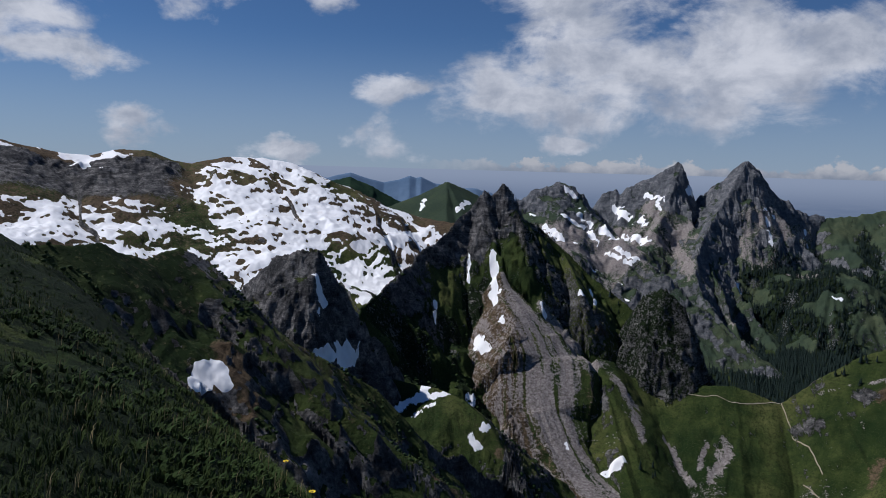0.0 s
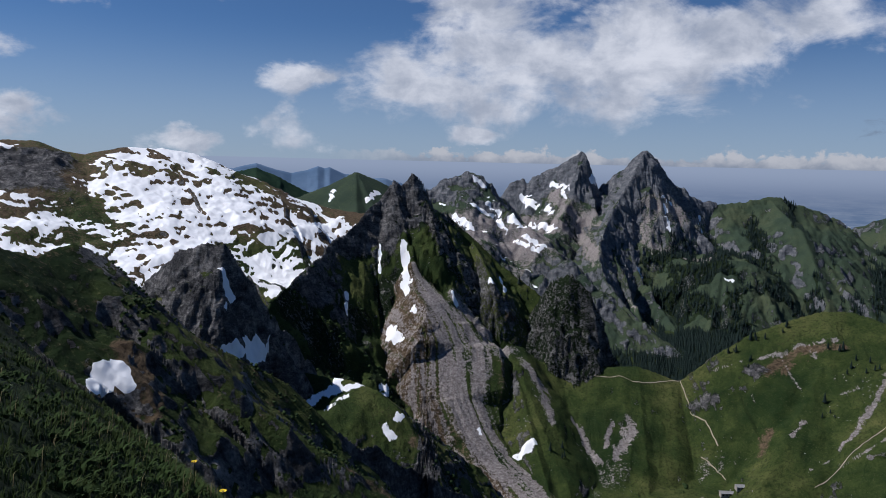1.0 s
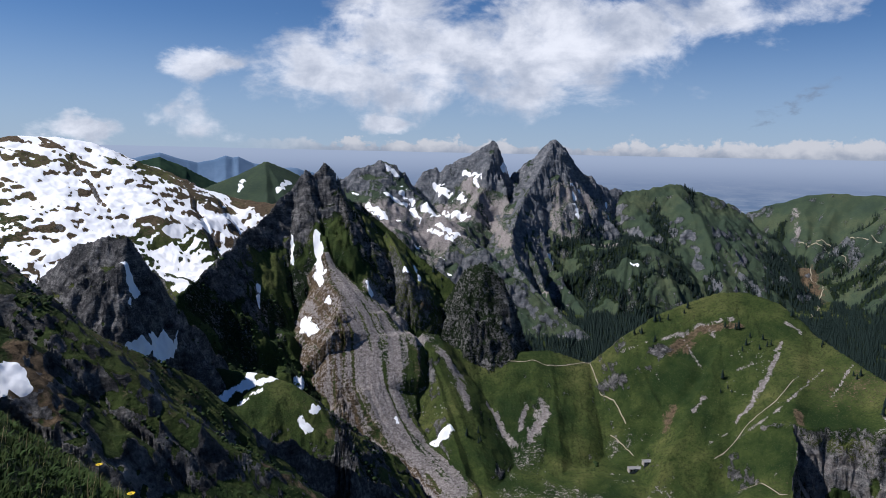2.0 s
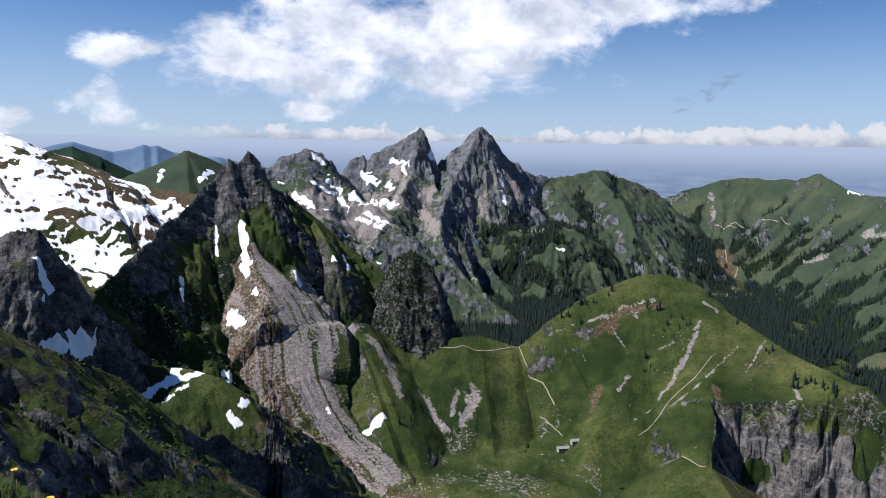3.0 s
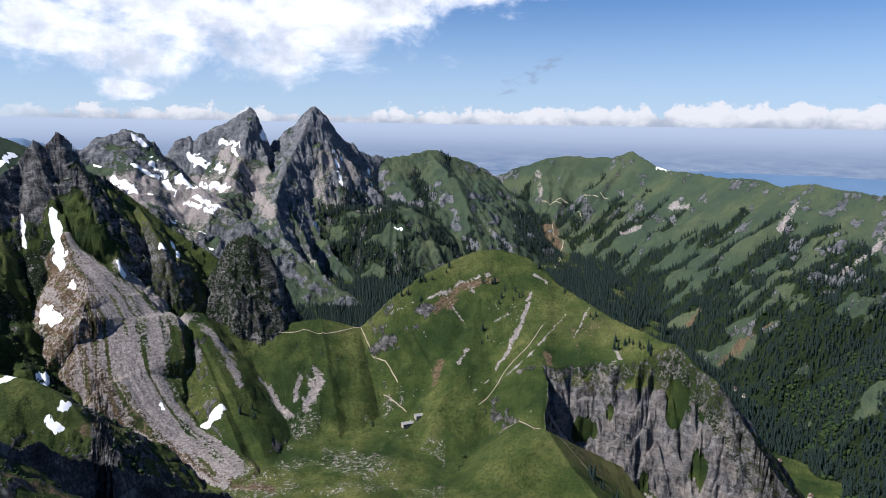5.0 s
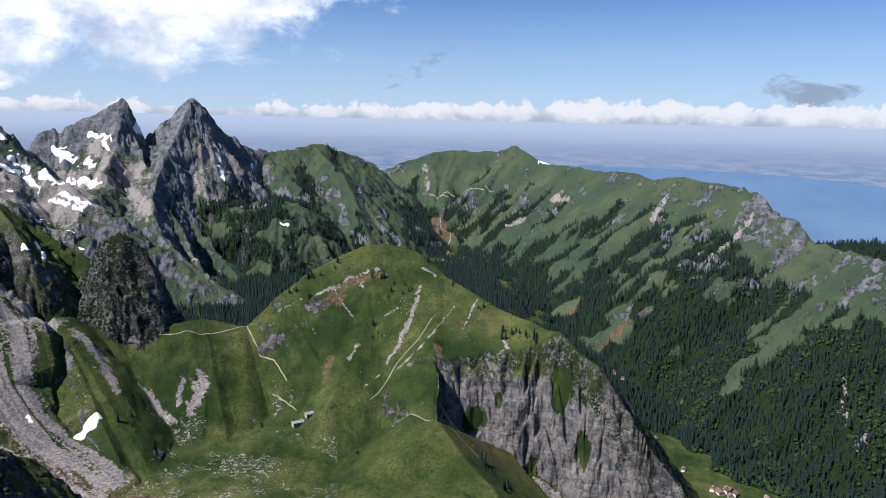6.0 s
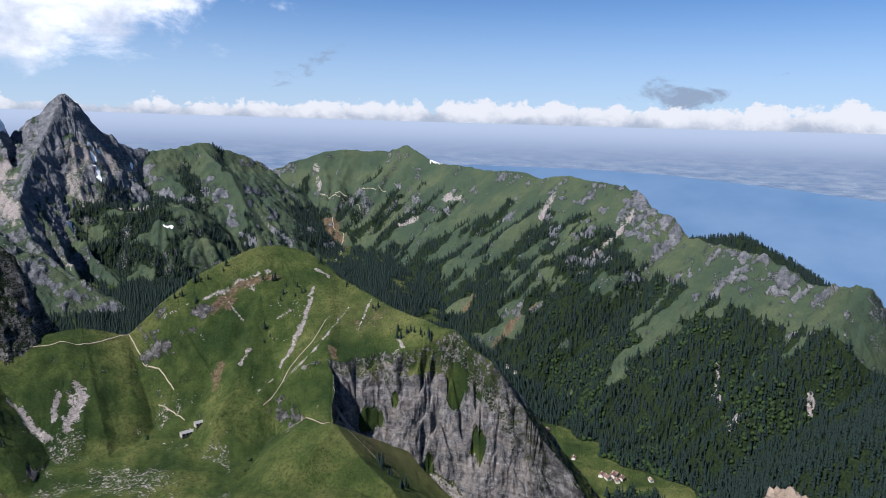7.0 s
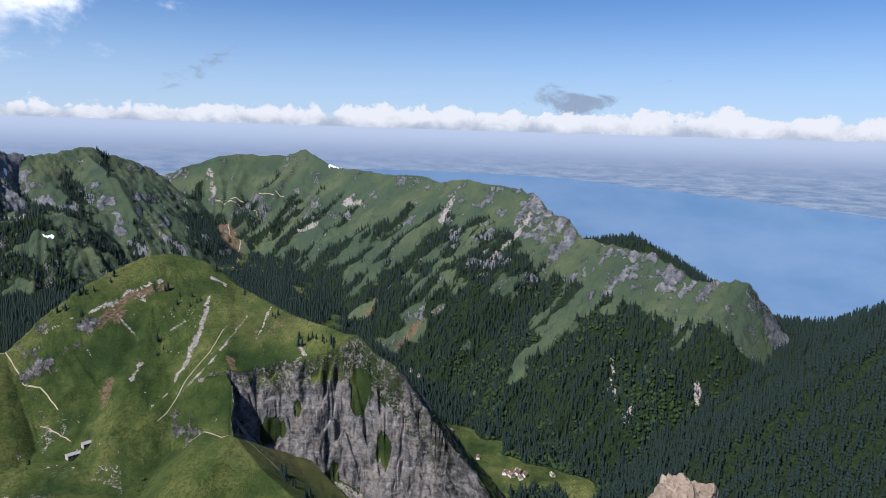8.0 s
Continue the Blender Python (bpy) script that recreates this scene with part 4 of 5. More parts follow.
verts[stony_at] += out[stony_at] * (heave * smooth(0.25, 0.7, rock.ravel()[stony_at]))[:, None]

COVER = np.stack([rock, scree, earth, growth_and_shade], -1).astype(np.float32).reshape(-1, 4)


def sheet(name, points, faces, mat, cover=None, soft=True):
    """A mesh from those faces of the grid, with only the corners that they use."""
    used, index = np.unique(faces, return_inverse=True)
    mesh = bpy.data.meshes.new(name)
    mesh.vertices.add(len(used))
    mesh.vertices.foreach_set("co", points[used].astype(np.float32).ravel())
    mesh.loops.add(faces.size)
    mesh.loops.foreach_set("vertex_index", index.astype(np.int32).ravel())
    mesh.polygons.add(len(faces))
    mesh.polygons.foreach_set("loop_start", np.arange(0, faces.size, 4, dtype=np.int32))
    mesh.polygons.foreach_set("use_smooth", np.full(len(faces), soft))
    if cover is not None:
        mesh.attributes.new("cover", "FLOAT_COLOR", "POINT").data.foreach_set("color", cover[used].ravel())
    mesh.materials.append(mat)
    mesh.update(calc_edges=True)
    return new(name, mesh)


def largest(faces):
    """The faces of the largest piece that hangs together."""
    parent = {}

    def root(a):
        while parent.setdefault(a, a) != a:
            a = parent[a]
        return a

    for q in faces.tolist():
        for a in q[1:]:
            parent[root(a)] = root(q[0])
    tops = np.array([root(q[0]) for q in faces.tolist()])
    values, number = np.unique(tops, return_counts=True)
    return faces[tops == values[number.argmax()]]


LAND_TAGS = {
    "valley": ("ground", "green valley floor with pasture, forest and rubble", "ground"),
    "summit": ("grassy_slope", "steep near slope of green grass and herbs, shade painted in", "slope"),
    "snow": ("snow_mountain", "broad rounded mountain mostly covered in melting snow", "mountain"),
    "green": ("green_hill", "smooth green hill behind the snow slope", "mountain"),
    "dark": ("wooded_ridge", "dark wooded ridge behind the snow mountain", "mountain"),
    "far": ("distant_mountains", "distant hazy blue mountain range", "mountain"),
    "peak": ("rock_peak", "pointed dark rock peak with grassy flanks and scree", "mountain"),
    "pillar": ("rock_pillar", "dark shaded rock tower at the end of the ridge", "rock tower"),
    "knoll": ("grassy_knoll", "rounded grassy knoll above a grey rock cliff", "hill"),
    "shoulder": ("grassy_shoulder", "low grassy shoulder below the cliff", "hill"),
    "spur": ("bushy_spur", "green spur with dark bushes beside the scree", "slope"),
    "buttress": ("rock_buttress", "dark rock buttress under the snowfield", "cliff"),
    "flank": ("dark_flank", "dark shaded rocky flank with brown grass", "slope"),
    "grey": ("grey_peak", "grey rocky mountain streaked with snow", "mountain"),
    "west": ("horned_peak", "sharp horn-shaped grey rock peak with snow patches", "mountain"),
    "east": ("pyramid_peak", "pyramid-shaped grey rock peak with pale scree", "mountain"),
    "twinspur": ("rock_spur", "dark rock spur falling from the twin peaks", "mountain"),
    "cirque": ("cirque_ridge", "green ridge with a grey rocky crown", "mountain"),
    "cirquespur": ("wooded_spur", "wooded spur below the green ridge", "slope"),
    "bench": ("wooded_step", "dark wooded step below the green bowl", "slope"),
    "scree": ("scree_slope", "wide fan of pale pinkish-grey scree below the couloir", "scree"),
    **{k: ("rock_rib", "dark rock rib with a grassy back beside the scree", "rock rib") for k in ("rib_a", "rib_b", "rib_c")},
    "long": ("long_ridge", "long green mountain ridge with forest and rocky gullies", "mountain"),
    "woods": ("wooded_hill", "dark wooded hill above the lake", "hill"),
}
owner = WHICH.reshape(-1)[quads]
owner = np.where(owner[:, 0] == owner[:, 2], owner[:, 0], owner[:, 1])
for i, key in enumerate(NAMES):
    faces = quads[owner == i]
    if not len(faces):
        continue
    name, label, category = LAND_TAGS[key]
    face_rock = (WALL if key == "knoll" else rock).reshape(-1)[faces].mean(1)
    bare = face_rock > (0.12 if key == "knoll" else 0.62)
    cliffs = faces[bare] if key in ("knoll", "peak", "west", "east", "grey", "twinspur", "buttress", "long", "flank") else faces[:0]
    if len(cliffs):
        faces = faces[~bare]
    loose = faces[:0]
    if key in ("buttress", "peak", "twinspur", "west", "rib_a", "rib_b", "rib_c", "spur", "cirquespur"):
        main, all_faces = largest(faces), faces
        if len(main) < len(all_faces):
            kept = np.isin(all_faces[:, 0].astype(np.int64) * count * rows_out + all_faces[:, 2], main[:, 0].astype(np.int64) * count * rows_out + main[:, 2])
            faces, loose = all_faces[kept], all_faces[~kept]
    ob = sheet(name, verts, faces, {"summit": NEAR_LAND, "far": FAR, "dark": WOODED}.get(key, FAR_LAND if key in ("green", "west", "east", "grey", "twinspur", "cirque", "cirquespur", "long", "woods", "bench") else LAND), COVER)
    tagged(ob, label, category, kind="structure" if key == "valley" else "")
    if len(cliffs):
        wall = sheet("cliff" if key == "knoll" else "rock_face", verts, cliffs, CLIFF_LAND if key == "knoll" else ob.data.materials[0], COVER, False)
        wall.parent = ob
        tagged(wall, "pale grey limestone cliff" if key == "knoll" else "bare grey rock face", kind="" if key == "knoll" else "stuff")
        faces = np.concatenate([faces, cliffs])
    if len(loose):
        crumbs = sheet("outcrop", verts, loose, ob.data.materials[0], COVER)
        crumbs.parent = ob
        tagged(crumbs, kind="stuff")
    depth = snow.reshape(-1)
    white = faces[(depth[faces] > 0).any(1)]
    if len(white):
        lifted = verts + np.stack([0 * depth, 0 * depth, np.clip(depth, -0.5, 0.5) * 0.7], -1)
        tagged(sheet("snow_patches", lifted, white, SNOW), "patchy white melting snow lying on the mountain", "snow", kind="stuff")


ids = np.arange(count * rows_out).reshape(count, rows_out)
for points, k in PATCHES:
    at = columns(points)
    r0, r1 = min(p[1] for p in points), max(p[1] for p in points)
    pad = 4 * max(p[2] for p in points) + 0.02 * r0
    deepness = np.full(count * rows_out, -1.0)
    part = spread(points, GX[at], GY[at], GZ[at], 0.85 if r0 > 300 else 0.35, max(1.5, 0.9 * max(p[2] for p in points)), k)
    deepness[ids[at].ravel()] = np.where((GR[at] > r0 - pad) & (GR[at] < r1 + pad), part, -1.0).ravel()
    span = quads[at.start * (rows_out - 1):at.stop * (rows_out - 1)]
    white = span[(deepness[span] > 0).any(1)]
    if len(white):
        white = largest(white)
        lift = 0.5 if r0 > 300 else 0.3
        lifted = verts + np.stack([0 * deepness, 0 * deepness, np.clip(deepness, -0.6, 0.6) * lift], -1)
        tagged(sheet("snow_patch", lifted, white, SNOW), "small white snow patch lying in a gully" if pad < 60 else "long white snow tongue on the slope", "snow patch", "snow patches")


# ---- lake and the far shore ----
def band(name, lower, upper, mat, b0, b1, steps=120, rungs=24):
    """A curved sheet between two edges, each given as range and degrees for every bearing."""
    bs = np.linspace(b0, b1, steps)
    out = []
    for b in bs:
        (r0, e0), (r1, e1) = lower(b), upper(b)
        for k in range(rungs):
            f = k / (rungs - 1)
            r = r0 + (r1 - r0) * f
            z0, z1 = r0 * math.tan(radians(e0)), r1 * math.tan(radians(e1))
            out.append((*plan(b, r), z0 + (z1 - z0) * f))
    i = np.arange(steps - 1)[:, None] * rungs + np.arange(rungs - 1)[None]
    faces = np.stack([i, i + rungs, i + rungs + 1, i + 1], -1).reshape(-1, 4)
    return sheet(name, np.array(out), faces, mat)


def shore(b):
    return float(np.interp(b, [40, 53.5, 60, 67, 75, 83, 89, 100], [-2.95, -2.9, -2.9, -3.1, -3.7, -4.3, -4.7, -5.5]))


tagged(band("water", lambda b: (3950, -15), lambda b: (4780, shore(b) - 0.02), WATER, 38, 125), "wide calm blue lake far below", "lake", kind="structure")
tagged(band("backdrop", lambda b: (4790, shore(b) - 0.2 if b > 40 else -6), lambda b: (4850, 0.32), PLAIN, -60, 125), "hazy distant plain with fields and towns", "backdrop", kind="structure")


# ---- trees ----
BARK, NEEDLES, LEAVES = plain("bark", (0.10, 0.075, 0.055), 0.9, 6.0), plain("needles", (0.011, 0.021, 0.018), 0.85, 3.0, 0.5), plain("leaves", (0.022, 0.040, 0.012), 0.8, 3.0, 0.45)


def conifer_shape(rng, tiers=5, sides=7):
    """Crown of a spruce one unit high: drooping, ragged skirts of branches, each with its own tips."""
    v, f = [], []
    for k in range(tiers):
        low, high = 0.10 + 0.78 * k / tiers, min(1.0, 0.10 + 0.78 * k / tiers + 0.34)
        wide = 0.20 * (1 - 0.82 * k / tiers)
        base = len(v)
        turn = rng.uniform(0, 6.28)
        for s in range(sides * 2):
            a = turn + math.pi * s / sides
            w_ = wide * (rng.uniform(0.8, 1.2) if s % 2 == 0 else rng.uniform(0.45, 0.65))
            v.append((w_ * math.cos(a), w_ * math.sin(a), low + (0.0 if s % 2 == 0 else 0.05) + rng.uniform(-0.02, 0.02)))
        v.append((rng.uniform(-.01, .01), rng.uniform(-.01, .01), high))
        f += [(base + s, base + (s + 1) % (sides * 2), base + sides * 2) for s in range(sides * 2)]
    return np.array(v), np.array(f)


def bush_shape(rng):
    """A low leafy clump one unit high, uneven all round."""
    bm = bmesh.new()
    bmesh.ops.create_icosphere(bm, subdivisions=1, radius=0.6)
    for q in bm.verts:
        q.co *= rng.uniform(0.65, 1.25)
        q.co.z = q.co.z * 0.75 + 0.35
    v = np.array([q.co[:] for q in bm.verts])
    f = np.array([[q.index for q in face.verts] for face in bm.faces])
    bm.free()
    return v, f


def mesh_of(name, v, f, mat, flat=True):
    mesh = bpy.data.meshes.new(name)
    mesh.vertices.add(len(v))
    mesh.vertices.foreach_set("co", np.asarray(v, np.float32).ravel())
    mesh.loops.add(f.size)
    mesh.loops.foreach_set("vertex_index", f.astype(np.int32).ravel())
    mesh.polygons.add(len(f))
    mesh.polygons.foreach_set("loop_start", np.arange(0, f.size, f.shape[1], dtype=np.int32))
    mesh.materials.append(mat)
    mesh.update(calc_edges=True)
    return mesh


rng = random.Random(11)
SPRUCES = [conifer_shape(rng, 3, 4) for _ in range(6)]
BUSHES = [bush_shape(rng) for _ in range(6)]


def planted(name, places, sizes, shapes, mat, label, category, wide=1.0, seed=0):
    """Many plants as one joined mesh."""
    r = np.random.RandomState(seed)
    vs, fs, base = [], [], 0
    for (x, y, z), s in zip(places, sizes):
        v, f = shapes[r.randint(len(shapes))]
        a = r.uniform(0, 6.28)
        k = s * wide * r.uniform(0.85, 1.2)
        c_, s_ = math.cos(a) * k, math.sin(a) * k
        vs.append(np.stack([v[:, 0] * c_ - v[:, 1] * s_ + x, v[:, 0] * s_ + v[:, 1] * c_ + y, v[:, 2] * s + z - 0.04 * s], -1))
        fs.append(f + base)
        base += len(v)
    ob = new(name, mesh_of(name, np.concatenate(vs), np.concatenate(fs), mat))
    return tagged(ob, label, category, kind="stuff")


def scatter(wanted, density, seed, b0=-35, b1=94, r0=0, r1=9999):
    """Places on the grid where wanted is high, at about density plants a square metre."""
    r = np.random.RandomState(seed)
    cell = np.abs(np.gradient(ranges, axis=1)) * ranges * radians(FINE)
    chance = wanted * IN_VIEW * density * cell * ((GB > b0) & (GB < b1) & (GR > r0) & (GR < r1))
    number = r.poisson(np.clip(chance, 0, 6))
    at = np.repeat(np.arange(number.size), number.ravel())
    r.shuffle(at)
    x = GX.ravel()[at] + r.uniform(-1, 1, len(at)) * 0.0008 * GR.ravel()[at]
    y = GY.ravel()[at] + r.uniform(-1, 1, len(at)) * 0.004 * GR.ravel()[at]
    return x, y


def stand(x, y):
    return np.stack([x, y, heights(x, y)[0]], -1)


for key, top in (("bench", 3000), ("long", 20000), ("woods", 12000), ("valley", 8000), ("cirque", 3500), ("cirquespur", 1500), ("east", 800)):
    x, y = scatter(smooth(0.45, 0.75, growth_and_shade) * mass(key), 1 / 45, 50 + NAMES.index(key), r0=700)
    x, y = x[:top], y[:top]
    if len(x):
        sizes = np.random.RandomState(3).uniform(9, 21, len(x))
        planted("forest", stand(x, y), sizes, SPRUCES, NEEDLES, "dark green spruce forest on the mountainside", "forest", seed=NAMES.index(key))
# broad-leaved wood low down
x, y = scatter(smooth(0.3, 0.7, growth_and_shade) * mass("long", "valley") * smooth(56, 62, GB) * smooth(-300, -400, GZ) * smooth(-0.1, 0.3, grit + 0.4 * patch), 1 / 45, 76, r0=1000)
planted("forest", stand(x[:6000], y[:6000]), np.random.RandomState(8).uniform(5, 10, min(6000, len(x))), BUSHES, LEAVES, "fresh green broad-leaved wood among the spruces", "forest", 0.8, 8)
# lone trees above the forest
x, y = scatter(mass("long", "cirque", "cirquespur") * smooth(0.05, 0.4, bands + grit) * smooth(-250, -380, GZ) * (CREST > 60), 1 / 2200, 77, r0=1900)
planted("forest", stand(x[:1500], y[:1500]), np.random.RandomState(4).uniform(6, 14, min(1500, len(x))), SPRUCES, NEEDLES, "scattered spruces on the open slope", "forest", seed=5)
# dwarf pine and alder scrub
x, y = scatter(mass("spur", "buttress", "peak", "valley") * smooth(0.25, 0.7, grit + patch) * (snow < -0.2) * (scree < 0.3), 1 / 60, 78, r0=540, r1=960)
planted("bushes", stand(x[:5000], y[:5000]), np.random.RandomState(6).uniform(1.2, 4.0, min(5000, len(x))), BUSHES, LEAVES, "dark green alder and dwarf pine scrub", "bushes", 1.2, 6)
x, y = scatter(mass("flank") * smooth(0.1, 0.6, fbm(GX / 14, GY / 14, 4, 321)), 1 / 5, 79, r0=60, r1=250)
planted("bushes", stand(x[:6000], y[:6000]), np.random.RandomState(7).uniform(0.35, 1.3, min(6000, len(x))), BUSHES, LEAVES, "dark alpenrose scrub on the shaded flank", "bushes", 0.9, 7)


def spruce(height, seed):
    """One spruce with trunk and crown."""
    r = random.Random(seed)
    top = tagged(new("spruce"), "dark green spruce tree standing on the grass", "tree", "spruces on the knoll")
    bm = bmesh.new()
    bmesh.ops.create_cone(bm, cap_ends=True, segments=6, radius1=0.028 * height, radius2=0.008 * height, depth=0.5 * height, matrix=Matrix.Translation((0, 0, 0.22 * height)))
    mesh = bpy.data.meshes.new("trunk")
    bm.to_mesh(mesh)
    bm.free()
    mesh.materials.append(BARK)
    v, f = conifer_shape(r, 6, 6)
    for o in (new("trunk", mesh), new("crown", mesh_of("crown", v * height, f, NEEDLES))):
        o.parent = top
    return top


kinds = [spruce(h, i) for i, h in enumerate((11, 8, 6, 9))]
rng = random.Random(21)
used = 0
for b, r, spread_b, spread_r, number in ((29.6, 985, 0.7, 8, 7), (31.2, 995, 0.6, 6, 6), (30.6, 960, 0.5, 6, 3), (33.2, 1010, 0.8, 8, 3), (36.5, 985, 1.5, 12, 4), (38.0, 960, 1.0, 14, 6), (36.2, 905, 0.6, 12, 4), (47.6, 875, 0.7, 8, 6), (48.9, 862, 0.6, 5, 8),
                                         (46.6, 880, 0.4, 8, 3), (42.4, 985, 0.5, 6, 3), (44.6, 930, 0.5, 10, 3), (45.8, 700, 0.9, 12, 8), (47.6, 680, 0.8, 10, 6), (16.9, 800, 0.6, 12, 5), (13.2, 1060, 1.0, 8, 6), (15.0, 1030, 0.6, 6, 5), (40.2, 1022, 0.5, 4, 3)):
    for _ in range(number):
        x, y = plan(b + rng.uniform(-1, 1) * spread_b, r + rng.uniform(-1, 1) * spread_r)
        z = float(heights(np.array([x]), np.array([y]))[0][0])
        m = pose(x, y, z - 0.3, 0, 0, rng.uniform(0, 360)) @ Matrix.Scale(rng.uniform(0.75, 1.4), 4)
        if used < len(kinds):
            kinds[used].matrix_basis = m
        else:
            o = copy_thing(kinds[rng.randrange(4)], pose(0, 0, 0))
            o.matrix_basis = m
        used += 1


# ---- paths ----
TRACK = plain("trodden_path", (0.30, 0.26, 0.19), 0.95, 0.6, 0.3, 0.1)


def path_mark(*points, wide=0.5):
    """A trodden path laid along the ground."""
    p = np.array([plan(*q) for q in points])
    steps = np.concatenate([[0], np.cumsum(np.hypot(*np.diff(p, axis=0).T))])
    s = np.arange(0, steps[-1], max(2.0, points[0][1] * 0.003))
    cx, cy = np.interp(s, steps, p[:, 0]), np.interp(s, steps, p[:, 1])
    wob = 0.0022 * points[0][1] * fbm(s / 22, s * 0 + points[0][0], 3, 500)
    tx, ty = np.gradient(cx), np.gradient(cy)
    n_ = np.hypot(tx, ty)
    nx, ny = -ty / n_, tx / n_
    cx, cy = cx + wob * nx, cy + wob * ny
    width = wide * points[0][1] / 1000 * (0.8 + 0.5 * value(s / 9, s * 0, 501))
    v = np.concatenate([stand(cx + k * width * nx, cy + k * width * ny) + (0, 0, 0.35 + 0.0004 * points[0][1]) for k in (-1, 0, 1)])
    i = np.arange(len(s) - 1)
    f = np.concatenate([np.stack([i + k * len(s), i + 1 + k * len(s), i + 1 + (k + 1) * len(s), i + (k + 1) * len(s)], -1) for k in (0, 1)])
    tagged(new("path", mesh_of("path", v, f, TRACK)), "narrow pale footpath worn into the pasture", "path", kind="structure")


path_mark((19.5, 939), (21.3, 941), (22.7, 937), (24.6, 949), (25.9, 960))
path_mark((25.9, 960), (26.3, 943), (26.9, 920), (28.4, 893), (29.1, 871))
path_mark((27.8, 869), (28.7, 853), (29.8, 834))
path_mark((35.6, 816), (37.6, 848), (39.6, 879), (40.7, 915))
path_mark((37.3, 760), (38.9, 746), (40.3, 726), (42.6, 726), (44.2, 714), (46.2, 695))
path_mark((40.8, 2813), (41.3, 2724), (42.0, 2708), (41.6, 2570), (41.9, 2495), (41.3, 2312))
path_mark((40.0, 2943), (41.8, 2891), (43.1, 2823), (43.5, 2783))
path_mark((41.3, 2912), (43.1, 2898), (45.3, 2853))


# ---- the alpine hut ----
METAL, WALLS, WOOD, DARKWOOD, TILES, PLASTER = (plain("grey_roof_sheet", (0.25, 0.245, 0.24), 0.5, 1.5, 0.25, 0.02), plain("rubble_wall", (0.33, 0.30, 0.27), 0.9, 2.0), plain("grey_boards", (0.20, 0.16, 0.12), 0.85, 3.0),
                                                plain("dark_doors", (0.06, 0.045, 0.035), 0.8, 3.0), plain("brown_tiles", (0.15, 0.10, 0.08), 0.8, 1.5), plain("pale_plaster", (0.58, 0.55, 0.50), 0.85, 1.0, 0.15))


def part(name, bm, mat, parent, label=""):
    mesh = bpy.data.meshes.new(name)
    bmesh.ops.recalc_face_normals(bm, faces=bm.faces)
    bm.to_mesh(mesh)
    bm.free()
    mesh.materials.append(mat)
    ob = new(name, mesh)
    ob.parent = parent
    return tagged(ob, label) if label else ob


def box(x0, x1, y0, y1, z0, z1, bevel=0.0):
    bm = bmesh.new()
    bmesh.ops.create_cube(bm, size=1.0, matrix=Matrix.Translation(((x0 + x1) / 2, (y0 + y1) / 2, (z0 + z1) / 2)) @ Matrix.Diagonal((x1 - x0, y1 - y0, z1 - z0, 1)))
    if bevel:
        bmesh.ops.bevel(bm, geom=bm.edges[:], offset=bevel, segments=1, affect="EDGES")
    return bm


def prism(profile, x0, x1):
    """A solid with the profile (y, z) between two x."""
    bm = bmesh.new()
    a = [bm.verts.new((x0, y, z)) for y, z in profile]
    b = [bm.verts.new((x1, y, z)) for y, z in profile]
    bm.faces.new(a[::-1])
    bm.faces.new(b)
    for i in range(len(a)):
        k = (i + 1) % len(a)
        bm.faces.new((a[i], a[k], b[k], b[i]))
    return bm


def house(name, label, category, group, long, deep, tall, rise, walls, roof_mat, chimney=True, eave=0.7, doors=2):
    """A building with walls up into the gables, a pitched roof of two slabs, doors, windows and a chimney; its length runs along x."""
    top = tagged(new(name), label, category, group)
    half = deep / 2
    part("wall", prism([(-half, -2.5), (half, -2.5), (half, tall), (0, tall + rise), (-half, tall)], -long / 2, long / 2), walls, top)
    drop = rise / half
    for side in (-1, 1):
        e = half + eave
        part("roof", prism([(0, tall + rise + 0.02), (0, tall + rise + 0.34), (side * e, tall - drop * eave + 0.34), (side * e, tall - drop * eave + 0.04)], -long / 2 - eave, long / 2 + eave), roof_mat, top)
    part("ridge_cap", prism([(-0.4, tall + rise + 0.2), (0, tall + rise + 0.5), (0.4, tall + rise + 0.2)], -long / 2 - eave, long / 2 + eave), roof_mat, top)
    if chimney:
        stack = part("chimney", box(long * 0.2 - 0.5, long * 0.2 + 0.5, 0.7, 1.7, tall + rise * 0.4, tall + rise + 1.3, 0.05), walls, top)
        part("chimney_cap", box(long * 0.2 - 0.65, long * 0.2 + 0.65, 0.55, 1.85, tall + rise + 1.3, tall + rise + 1.5), METAL, stack)
    for i in range(doors):
        x = (i + 0.5) / doors * long - long / 2
        part("door", box(x - 0.9, x + 0.9, -half - 0.08, -half + 0.1, 0, 2.2), DARKWOOD, top)
        for dx in (-long / doors * 0.3, long / doors * 0.3):
            win = part("window", box(x + dx - 0.5, x + dx + 0.5, -half - 0.06, -half + 0.1, 1.1, 2.1), DARKWOOD, top)
            part("sill", box(x + dx - 0.65, x + dx + 0.65, -half - 0.16, -half + 0.1, 0.98, 1.1), PLASTER, win)
    return top


def put(thing, b, r, turn, sink=0.0):
    x, y = plan(b, r)
    thing.matrix_basis = pose(x, y, float(heights(np.array([x]), np.array([y]))[0][0]) - sink, 0, 0, turn)
    return thing


